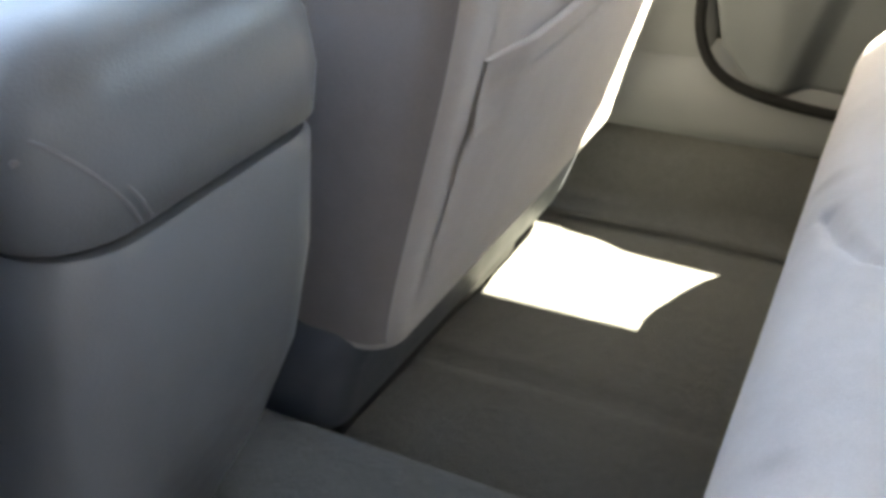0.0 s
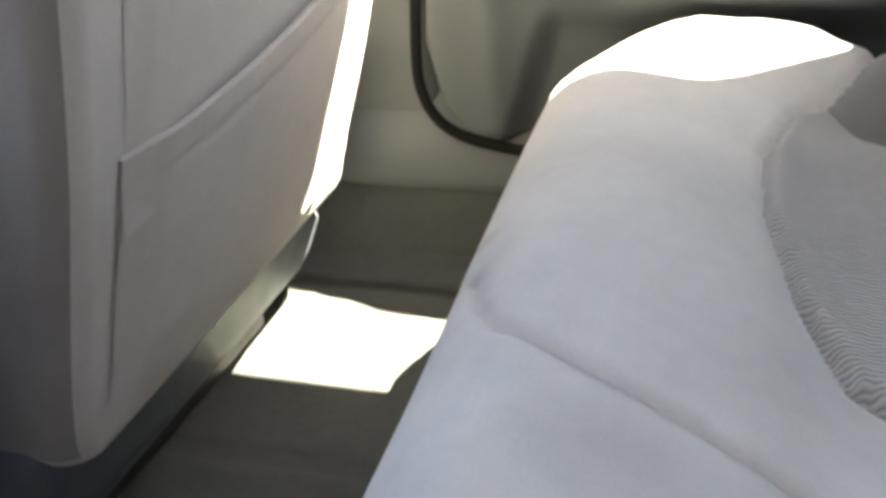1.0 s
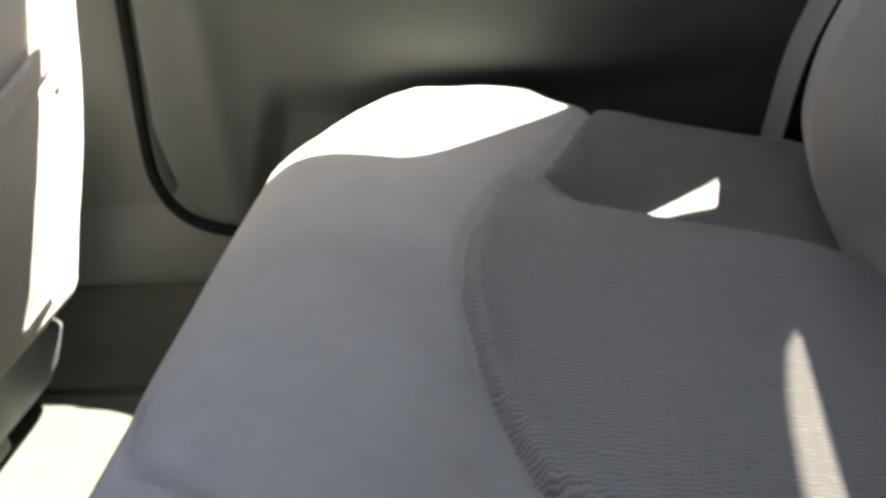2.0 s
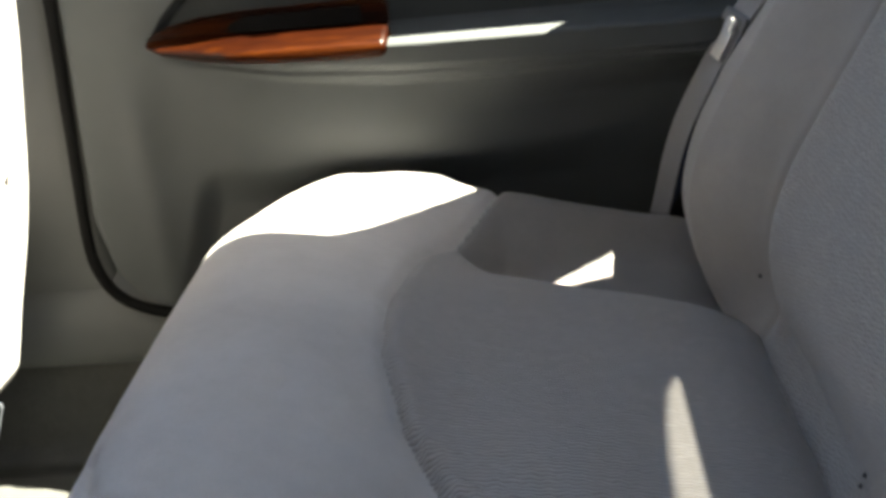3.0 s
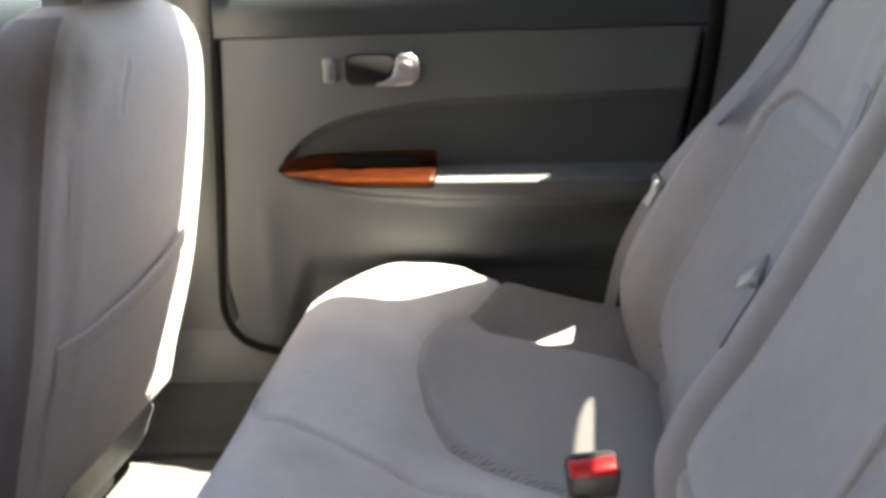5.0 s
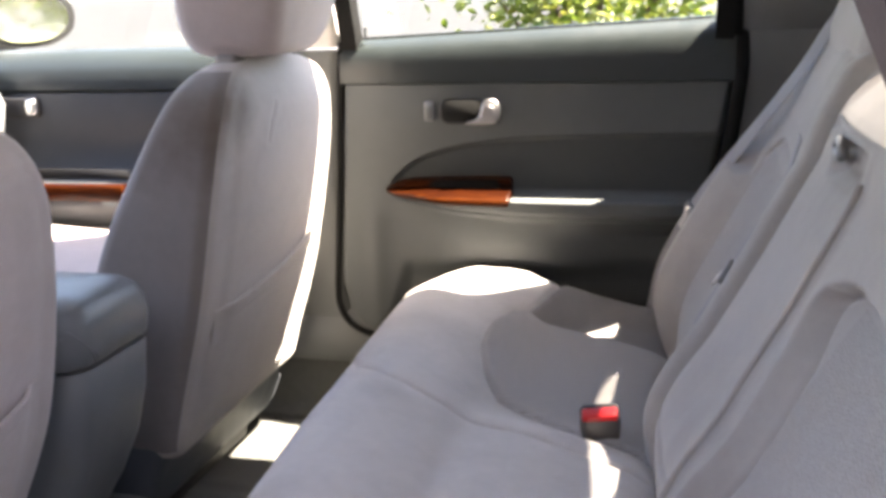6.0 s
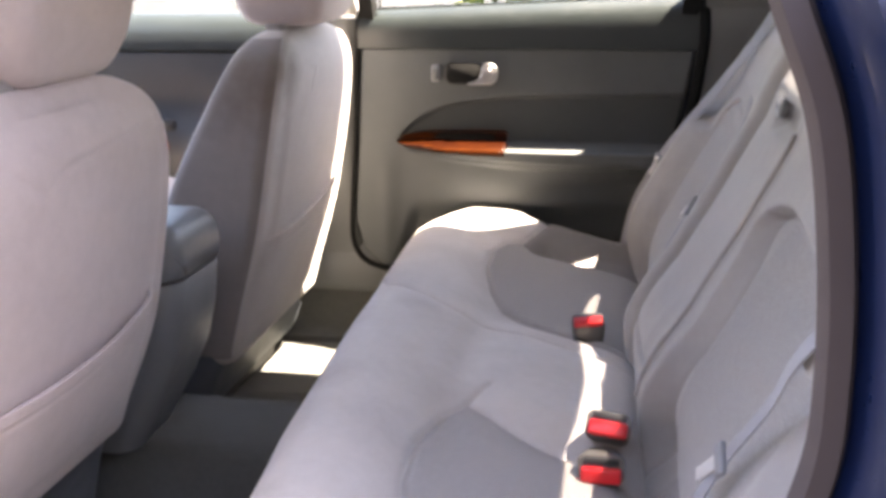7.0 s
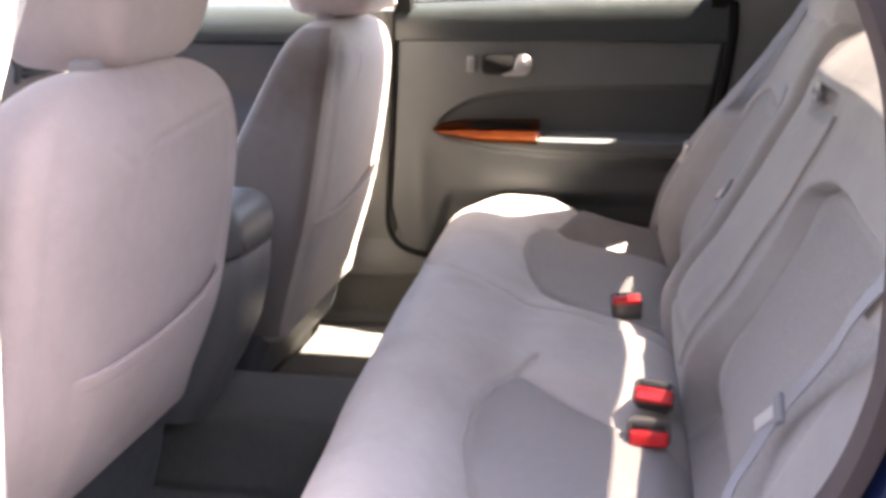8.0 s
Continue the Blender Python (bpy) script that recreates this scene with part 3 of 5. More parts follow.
    bm = loft([[(-0.175, YD + 0.03, 0.69), (0.46, YD + 0.03, 0.69), (0.46, YD + 0.034, 0.69), (-0.175, YD + 0.034, 0.69)], [(-0.16, 0.585, 1.03), (0.49, 0.585, 1.03), (0.49, 0.589, 1.03), (-0.16, 0.589, 1.03)]])
    part("pane", bm, M_GLASS, door, "clear door window glass", smooth=False)
    bm = sweep([(-0.178, YD + 0.03, 0.698), (0.46, YD + 0.03, 0.722)], [(-0.006, -0.008), (0.006, -0.008), (0.004, 0.006), (-0.004, 0.006)], n=6)
    part("window_wiper_seal", bm, M_RUBBER, door)
    bm = box((0.70, 0.05, 0.66), (0.14, YD + 0.085, 0.36), bevel=0.015)
    part("outer_skin", bm, M_PAINT, door, "dark blue painted outer skin")
    bm = box((0.004, 0.004, 0.02), (-0.150, YD + 0.01, 0.714), bevel=0.001)
    part("lock_pin", bm, M_BLACK, door)


far_rear_door()


def far_front_door():
    door = thing("door_2", (-0.75, YD + 0.03, 0.15), "grey front car door panel, painted as shaded, with wood trim, closed", "car door", kind="structure")
    rings = []
    for x in np.linspace(-1.25, -0.345, 24):
        arm = float(step(-0.60, -0.68, x))
        rings.append([(x, YD + dy, z) for z, dy in ((0.13, 0.03), (0.14, 0.005), (0.25, -0.012), (0.36, -0.01), (0.385, -0.012 - 0.038 * arm), (0.41, -0.012 - 0.048 * arm), (0.425, -0.010 - 0.045 * arm), (0.455, -0.008), (0.47, 0.005), (0.53, 0.008), (0.545, 0.0), (0.615, 0.0), (0.62, 0.06), (0.13, 0.06))])
    part("panel", loft(rings), M_SHADED_DOOR, door, "grey moulded door panel darkened to paint in shade")
    rings = []
    for x in np.linspace(-1.25, -0.345, 10):
        rings.append([(x, YD + dy, z) for z, dy in ((0.617, 0.003), (0.622, -0.004), (0.655, -0.003), (0.675, 0.006), (0.688, 0.018), (0.695, 0.034), (0.694, 0.06), (0.62, 0.058))])
    part("upper_trim", loft(rings), M_DARKTRIM, door, "charcoal grained upper door trim")
    bm = extrude_outline([(-0.95, 0.435), (-0.90, 0.45), (-0.61, 0.452), (-0.605, 0.42), (-0.90, 0.42)], (0, YD - 0.052, 0), (1, 0, 0), (0, 0, 1), 0.018, 0.005, 2)
    part("wood_trim", bm, M_WOOD, door, "glossy burr wood strip")
    bm = extrude_outline([(-0.755 + a, 0.463 + b) for a, b in rrect(0.145, 0.011, 0.006, 3)], (0, YD - 0.002, 0), (1, 0, 0), (0, 0, 1), 0.012, 0.002, 1)
    part("recess_plate", bm, M_BLACK, door)
    bm = extrude_outline([(-0.86 + a, 0.588 + b) for a, b in rrect(0.052, 0.02, 0.014, 4)], (0, YD - 0.001, 0), (1, 0, 0), (0, 0, 1), 0.007, 0.003, 2)
    bez = part("handle_bezel", bm, M_BLACK, door, "black handle bezel")
    bm = extrude_outline([(-0.822 + a, 0.59 + b) for a, b in rrect(0.012, 0.016, 0.010, 4)], (0, YD - 0.009, 0), (1, 0, 0), (0, 0, 1), 0.010, 0.004, 2)
    part("handle_lever", bm, M_CHROME, bez, "chrome handle lever")
    bm = loft([[(-1.10, YD + 0.03, 0.69), (-0.34, YD + 0.03, 0.69), (-0.34, YD + 0.034, 0.69), (-1.10, YD + 0.034, 0.69)], [(-0.70, 0.585, 1.03), (-0.32, 0.585, 1.03), (-0.32, 0.589, 1.03), (-0.70, 0.589, 1.03)]])
    part("pane", bm, M_GLASS, door, "clear door window glass", smooth=False)
    bm = box((0.98, 0.05, 0.66), (-0.71, YD + 0.085, 0.355), bevel=0.015)
    part("outer_skin", bm, M_PAINT, door, "dark blue painted outer skin")
    # door mirror outside the glass
    rings = []
    for d, k in ((0.0, 1.0), (-0.03, 1.02), (-0.07, 0.85), (-0.10, 0.45)):
        rings.append([(-0.93 + d, 0.90 + k * 0.163 * math.copysign(abs(a) ** 0.85, a), 0.753 + k * 0.060 * math.copysign(abs(b) ** 0.85, b)) for a, b in circle(1.0, 40)])
    shell = part("mirror_shell", loft(rings), M_RUBBER, door, "dark oval mirror housing")
    bm = loft([[(x, 0.90 + k * 0.163 * math.copysign(abs(p) ** 0.85, p), 0.753 + k * 0.060 * math.copysign(abs(q) ** 0.85, q)) for p, q in circle(1.0, 40)] for x, k in ((-0.931, 0.82), (-0.926, 0.81))])
    part("mirror_glass", bm, M_MIRROR, shell, "silvered mirror glass", smooth=False)
    part("mirror_arm", box((0.05, 0.10, 0.035), (-0.965, 0.83, 0.705), bevel=0.012), M_BLACK, door)


far_front_door()


# ---------------------------------------------------------------- rear bench
YM = 0.04             # middle of the bench
Y0, Y1 = -0.65, 0.72


def shifted(line):
    return [(x + 0.03, y - 0.705) for x, y in line]


PAD_FRONT = [(0.157, 0.606), (0.132, 0.565), (0.118, 0.479), (0.123, 0.40), (0.145, 0.323), (0.175, 0.262), (0.224, 0.233), (0.297, 0.200), (0.40, 0.165), (0.46, 0.145)]
PAD_FAR = [(0.46, 0.549), (0.40, 0.555), (0.33, 0.562), (0.267, 0.574), (0.211, 0.592)] + PAD_FRONT
PAD_NEAR = shifted([(0.46, 0.520), (0.40, 0.528), (0.33, 0.538), (0.267, 0.553), (0.211, 0.578)] + PAD_FRONT)
SEAMS = [[(0.157, 0.606), (0.178, 0.65), (0.20, 0.70)], [(-0.02, 0.26), (-0.008, 0.225), (0.008, 0.198), (0.055, 0.176), (0.115, 0.160), (0.175, 0.145), (0.30, 0.125), (0.40, 0.11)],
         [(0.187, -0.099), (0.198, -0.074), (0.208, -0.046)]]


def rear_cushion(seat):
    base = [(0.06, 0.03), (0.03, 0.06), (0.0, 0.12), (-0.03, 0.19), (-0.045, 0.25), (-0.034, 0.292), (0.005, 0.316), (0.06, 0.311), (0.12, 0.289), (0.17, 0.260), (0.25, 0.243), (0.33, 0.228), (0.37, 0.217), (0.40, 0.197), (0.44, 0.145)]
    nu, nv = 300, 560
    prof = smooth_path(base, nu)
    ys = np.linspace(Y0, Y1, nv)
    PX, YY = np.meshgrid(prof[:, 0], ys, indexing="ij")
    PZ = np.repeat(prof[:, 1][:, None], nv, 1)
    edge = np.minimum(YY - Y0, Y1 - YY)
    # plan: the front corners are rounded back
    corner = np.clip(1 - edge / 0.15, 0, 1)
    back = np.where(YY < 0, 0.11 * (1 - np.sqrt(np.clip(1 - corner ** 2, 0, 1))), np.interp(edge, [0, 0.01, 0.02, 0.04, 0.065, 0.09, 0.11, 0.13, 0.15], [0.115, 0.088, 0.068, 0.047, 0.031, 0.020, 0.013, 0.005, 0.0]))
    w = step(0.25, -0.04, PX)
    X = PX + (back + np.interp(YY, [-0.6, -0.43, -0.26, 0.0, 0.2, 0.4, 0.6], [0.065, 0.050, 0.034, 0.022, 0.010, -0.002, -0.012])) * w
    top = step(0.10, 0.24, PZ)
    # outboard bolsters: one long crest falling to the back
    fine = np.linspace(-0.2, 0.6, 400)
    rise = np.interp(fine, [-0.04, 0.0, 0.04, 0.08, 0.12, 0.17, 0.21, 0.25, 0.33, 0.40], [0.0, -0.001, -0.001, 0.000, 0.014, 0.036, 0.041, 0.037, 0.034, 0.040])
    rise = np.convolve(np.pad(rise, 12, mode="edge"), np.hanning(27)[1:-1] / np.hanning(27).sum(), "valid")
    crest = np.interp(X, fine, rise)
    width = np.interp(X, [0.0, 0.10, 0.14, 0.20, 0.25, 0.30], [0.22, 0.25, 0.22, 0.12, 0.075, 0.065])
    Z = PZ + crest * (1 - step(0.0, 1.0, (edge - 0.018) / (width - 0.018))) * top
    # hollow between the insert and the outer rim, behind the cross seam
    behind = step(0.0, 0.035, X - (0.208 + 0.03 * (YY < 0) - 0.45 * edge))
    Z -= 0.017 * np.exp(-((edge - 0.105) / 0.045) ** 2) * behind * top
    # the middle place is a little raised
    mid = step(-0.155, -0.075, YY) * step(0.24, 0.14, YY)
    Z += 0.020 * mid * step(0.10, 0.24, X) * top
    Z -= 0.022 * step(0.05, -0.45, YY) * top
    # edges roll over
    roll = np.clip(1 - edge / 0.035, 0, 1)
    Z -= 0.11 * (1 - np.sqrt(np.clip(1 - roll ** 2 * 0.97, 0, 1))) * top
    # inserts: sunk a little, puffed in the middle, with a sewn edge
    for pad in (PAD_FAR, PAD_NEAR):
        ins = inside(X, YY, pad) & (PZ > 0.145) & (PX > 0.06)
        d = line_distance(X, YY, pad)
        sd = np.where(ins, d, -d)
        Z += (-0.0060 * np.exp(-(sd / 0.004) ** 2) + 0.008 * step(-0.001, 0.013, sd) + 0.005 * step(0.0, 0.06, sd) - 0.005 * step(-0.05, -0.002, sd) - (0.012 * step(0.001, -0.006, sd) * np.exp(-(sd / 0.05) ** 2) + 0.004 * np.exp(-((sd + 0.001) / 0.004) ** 2) - 0.007 * step(-0.001, 0.011, sd) * np.exp(-(sd / 0.055) ** 2)) * behind * step(0.26, 0.21, edge) * (YY > 0)) * top
    for s in SEAMS:
        d = line_distance(X, YY, s)
        Z += (-0.0056 * np.exp(-(d / 0.0036) ** 2) - 0.0030 * np.exp(-(d / 0.014) ** 2) + 0.0006 * np.exp(-((d - 0.009) / 0.005) ** 2)) * top
    # softness: shallow dents and wrinkles
    nz = np.array([[noise.noise((X[i, j] * 9, YY[i, j] * 6, 3.1)) for j in range(0, nv, 4)] for i in range(0, nu, 4)])
    gi, gj = np.arange(nu) / 4, np.arange(nv) / 4
    gi, gj = np.clip(gi, 0, nz.shape[0] - 1.001), np.clip(gj, 0, nz.shape[1] - 1.001)
    i0, j0 = gi.astype(int), gj.astype(int)
    fi, fj = (gi - i0)[:, None], (gj - j0)[None]
    soft = nz[i0][:, j0] * (1 - fi) * (1 - fj) + nz[i0 + 1][:, j0] * fi * (1 - fj) + nz[i0][:, j0 + 1] * (1 - fi) * fj + nz[i0 + 1][:, j0 + 1] * fi * fj
    Z += 0.004 * soft * top
    verts = np.stack([X, YY, Z], -1).reshape(-1, 3)
    cx, cy, cz = (0.5 * (A[:-1, :-1] + A[1:, 1:]) for A in (X, YY, PZ))
    far = (inside(cx, cy, PAD_FAR) & (cz > 0.145) & (cx > 0.08)).reshape(-1)
    near = (inside(cx, cy, PAD_NEAR) & (cz > 0.145) & (cx > 0.08)).reshape(-1)
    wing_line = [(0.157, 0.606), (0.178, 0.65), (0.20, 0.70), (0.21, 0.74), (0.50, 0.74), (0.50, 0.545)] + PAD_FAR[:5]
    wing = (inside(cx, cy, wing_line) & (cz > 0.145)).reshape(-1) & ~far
    cover = split_grid(verts, nu, nv, [("cushion", ~(far | near | wing), M_CLOTH, "smooth grey velour cushion cover"), ("side_piece", wing, M_SHADED_WING, "grey velour side piece with shade in its colour"), ("seat_insert", far, M_INSERT, "ribbed grey seat insert"), ("seat_insert", near, M_INSERT, "ribbed grey seat insert")], seat)
    for s in (Y0, Y1):
        rows = [(p[0], s, p[1] - 0.10) for p in prof if p[1] > 0.12]
        from_data("side_cover", rows + [(p[0], s, 0.03) for p in rows], [(i, i + 1, len(rows) + i + 1, len(rows) + i) for i in range(len(rows) - 1)], M_CLOTH, cover)


bench = thing("rear_bench", (0.2, YM, 0.0), "grey velour rear bench seat with ribbed inserts", "car seat")
rear_cushion(bench)


BACK = None


def back_at(y, z):
    """x of the backrest's face."""
    zs, ys, X = BACK
    top = int(np.argmax(zs))
    col = [np.interp(z, zs[:top], X[:top, j]) for j in (max(np.searchsorted(ys, y) - 1, 0), min(np.searchsorted(ys, y), len(ys) - 1))]
    return float(min(col))


def rear_backrest(seat):
    pts = [(0.425, 0.10), (0.405, 0.15), (0.381, 0.20), (0.365, 0.24), (0.357, 0.29), (0.368, 0.34), (0.390, 0.388), (0.428, 0.459), (0.468, 0.53), (0.514, 0.608), (0.545, 0.655), (0.585, 0.700), (0.635, 0.725), (0.70, 0.728), (0.76, 0.71)]
    nu, nv = 260, 520
    prof = smooth_path(pts, nu)
    ys = np.linspace(-0.665, 0.692, nv)
    PX, YY = np.meshgrid(prof[:, 0], ys, indexing="ij")
    PZ = np.repeat(prof[:, 1][:, None], nv, 1)
    edge = np.minimum(YY - ys[0], ys[-1] - YY)
    face = step(0.17, 0.24, PZ)
    D = np.zeros_like(PX)                       # pushed back from the bolster level
    rolled = np.where(YY > 0, np.interp(PZ, [0.40, 0.50, 0.62], [0.05, 0.10, 0.13]), 0.05)
    roll = np.clip(1 - edge / rolled, 0, 1)
    D += (0.03 + 0.6 * rolled) * (1 - np.sqrt(np.clip(1 - roll ** 2 * 0.97, 0, 1)))
    # sunken panels of the two outer places, round at the top
    band = np.interp(PZ, [0.21, 0.25, 0.31, 0.38, 0.43, 0.48, 0.516, 0.56], [-0.118, -0.124, -0.146, -0.176, -0.180, -0.168, -0.138, -0.13])
    for ya, yb, deep, turn in ((0.196, 0.537, 0.046, 0.55), (-0.61, -0.118, 0.068, 0.59)):
        cy0, hw = (ya + yb) / 2, (yb - ya) / 2
        topz = (0.572 if ya > 0 else 0.552) - 0.035 * np.clip(np.abs(YY - cy0) / hw, 0, 1) ** 5
        if ya > 0:
            side = step(ya - 0.015, ya, YY) * np.clip((yb + 0.072 - YY) / 0.072, 0, 1)
        else:
            side = step(ya - 0.07, ya, YY) * step(-0.100, band, YY)
        D += deep * side * step(topz + (0.016 if ya > 0 else 0.024), topz, PZ) * face
        rim = np.minimum(np.minimum(np.abs(YY - ya), np.abs(YY - (yb if ya > 0 else band))), np.abs(PZ - topz))
        within = (YY > ya - 0.01) & (YY < (yb if ya > 0 else band) + 0.01) & (PZ < topz + 0.01)
        D += 0.0075 * np.exp(-(rim / 0.0035) ** 2) * face * within
    D += 0.010 * np.exp(-((YY - 0.548) / 0.022) ** 2) * step(0.575, 0.50, PZ) * face
    D += 0.040 * step(-0.55, -0.63, YY) * step(0.62, 0.50, PZ) * face
    # middle place: a padded panel between two rolled edges
    middle = step(-0.115, -0.10, YY) * step(0.47 + 0.19 * step(0.40, 0.56, PZ), 0.43 + 0.16 * step(0.40, 0.56, PZ), YY)
    even = np.interp(PZ, [0.17, 0.24, 0.30, 0.40, 0.50, 0.60, 0.64, 0.68, 0.71, 0.74], [0.0, 0.022, 0.030, 0.046, 0.045, 0.040, 0.029, 0.017, 0.004, 0.0])
    even = even - 0.004 * step(0.60, 0.66, PZ) * step(0.14, 0.08, YY)
    even = even - 0.010 * step(0.19, 0.21, YY) * step(0.31, 0.25, YY) * step(0.56, 0.62, PZ)
    D = np.where(YY > -0.115, np.maximum(D, even * middle), D)
    shoulder = np.maximum(step(0.50, 0.57, PZ), step(-0.45, -0.35, YY)) * step(-0.63, -0.56, YY) * (YY <= -0.06)
    D = np.maximum(D, even * shoulder)
    D += 0.030 * np.exp(-((YY - 0.202) / 0.007) ** 2) * face * step(0.60, 0.54, PZ)
    D += 0.015 * np.exp(-((YY - 0.148) / 0.005) ** 2) * face * step(0.71, 0.66, PZ)
    D -= 0.015 * np.sqrt(np.clip(1 - ((YY - 0.174) / 0.021) ** 2, 0, 1)) * face * step(0.725, 0.69, PZ)
    # piped edge of the middle panel
    pipe = np.interp(PZ, [0.30, 0.50, 0.555, 0.602, 0.65], [-0.098, -0.101, -0.085, -0.067, -0.05])
    D -= 0.003 * np.exp(-((YY - pipe) / 0.010) ** 2) * face * step(0.66, 0.58, PZ)
    D += 0.010 * np.exp(-((PZ - 0.30 - 2.0 * np.maximum(np.abs(YY - 0.045) - 0.05, 0) ** 2) / 0.006) ** 2) * step(0.115, 0.10, np.abs(YY - 0.045))
    D -= 0.006 * step(0.30, 0.33, PZ) * step(0.42, 0.34, PZ) * step(0.10, 0.05, np.abs(YY - 0.045))
    soft = np.array([[noise.noise((YY[i, j] * 7, PZ[i, j] * 8, 7.7)) for j in range(0, nv, 4)] for i in range(0, nu, 4)])
    soft = np.kron(soft, np.ones((4, 4)))[:nu, :nv]
    for _ in range(6):
        soft[1:-1] = (soft[:-2] + soft[1:-1] + soft[2:]) / 3
        soft[:, 1:-1] = (soft[:, :-2] + soft[:, 1:-1] + soft[:, 2:]) / 3
    D += 0.004 * soft * face
    X = PX + D * step(0.75, 0.69, PX) + 0.032 * step(0.35, -0.35, YY)
    # a pillow swells out over the belt guide; below it a small hollow
    X += 0.016 * step(-0.05, -0.01, YY) * step(0.085, 0.06, YY) * step(0.590, 0.606, PZ) * step(0.634, 0.628, PZ)
    flare = 0.015 * step(0.65, 0.71, PZ)
    swollen = step(-0.32, -0.24, YY) * step(0.146 + flare, 0.120 + flare, YY) * step(0.630, 0.641, PZ) * (PX < 0.64)
    X += swollen * (np.interp(PZ, [0.635, 0.645, 0.655, 0.67, 0.685, 0.70, 0.715, 0.728], [0.574, 0.571, 0.579, 0.595, 0.613, 0.636, 0.666, 0.695]) + np.interp(PZ, [0.635, 0.648, 0.66], [0.012, 0.022, 0.024]) * step(0.05, -0.14, YY) - X)
    Z = PZ
    global BACK
    BACK = (prof[:, 1], ys, X.copy())
    # outer side walls run back from the edges
    nv += 12
    back = np.linspace(0.02, 0.24, 6)
    X = np.concatenate([X[:, :1] + back[::-1], X, X[:, -1:] + back], 1)
    YY = np.concatenate([np.repeat(YY[:, :1] - 0.004, 6, 1), YY, np.repeat(YY[:, -1:] + 0.004, 6, 1)], 1)
    Z = PZ = np.concatenate([np.repeat(Z[:, :1], 6, 1), Z, np.repeat(Z[:, -1:], 6, 1)], 1)
    verts = np.stack([X, YY, Z], -1).reshape(-1, 3)
    cy, cz = (0.5 * (A[:-1, :-1] + A[1:, 1:]) for A in (YY, PZ))
    far = ((cy > 0.19) & (cy < 0.532) & (cz < 0.553) & (cz > 0.17)).reshape(-1)
    near = ((cy > -0.545) & (cy < -0.18) & (cz < 0.535) & (cz > 0.17)).reshape(-1)
    rest = split_grid(verts, nu, nv, [("backrest", ~(far | near), M_SHADED_BACK, "smooth grey velour backrest cover"), ("backrest_insert", far, M_SHADED_BACKCLOTH, "sunken grey cloth backrest panel"), ("backrest_insert", near, M_SHADED_BACKCLOTH, "sunken grey cloth backrest panel")], seat)
    # piping sewn along the edge of the middle panel, and the belt guide at its top
    zp = np.linspace(0.285, 0.61, 14)
    yp = np.interp(zp, [0.30, 0.50, 0.555, 0.602, 0.65], [-0.098, -0.101, -0.085, -0.067, -0.05])
    part("piping", sweep([(back_at(y, z) - 0.0012, y, z) for y, z in zip(yp, zp)], circle(0.0040, 8), (0, 1, 0), 60), M_SHADED_BACK, rest, "sewn velour piping")
    gx = back_at(0.062, 0.622) - 0.012
    ring = [(gx - 0.003, 0.062 + 0.020 * math.cos(a), 0.622 + 0.008 * math.sin(a)) for a in np.linspace(0, 2 * math.pi, 17)]
    part("belt_guide", sweep(ring, circle(0.005, 8), (1, 0, 0), 40), M_GRIP, rest, "grey plastic belt guide ring")
    # small dark child-seat anchor slits low on the panel
    for y, z in ((0.300, 0.236), (0.304, 0.226), (0.556, 0.248)):
        part("anchor_slit", box((0.004, 0.0035, 0.004), (back_at(y, z), y, z), bevel=0.002, seg=2), M_BLACK, rest, "small dark anchor slit")
    # head restraints grown out of the shoulder
    for yc, hw, low, high, x in ((0.352, 0.215, 0.675, 0.82, 0.641), (-0.065, 0.185, 0.660, 0.752, 0.760), (-0.50, 0.105, 0.675, 0.795, 0.69)):
        rings = []
        for k in range(13):
            a = k / 12
            sc = math.sqrt(max(1 - a ** 3.2, 0.02)) * (0.86 + 0.14 * float(step(0.0, 0.3, a)))
            rings.append([(x + 0.03 * a + p * sc, yc + q * sc, low + (high - low) * a) for p, q in rrect(0.06, hw, 0.05, 8)])
        part("head_restraint", loft(rings), M_SHADED_BACK, rest, "low padded head restraint")


rear_backrest(bench)


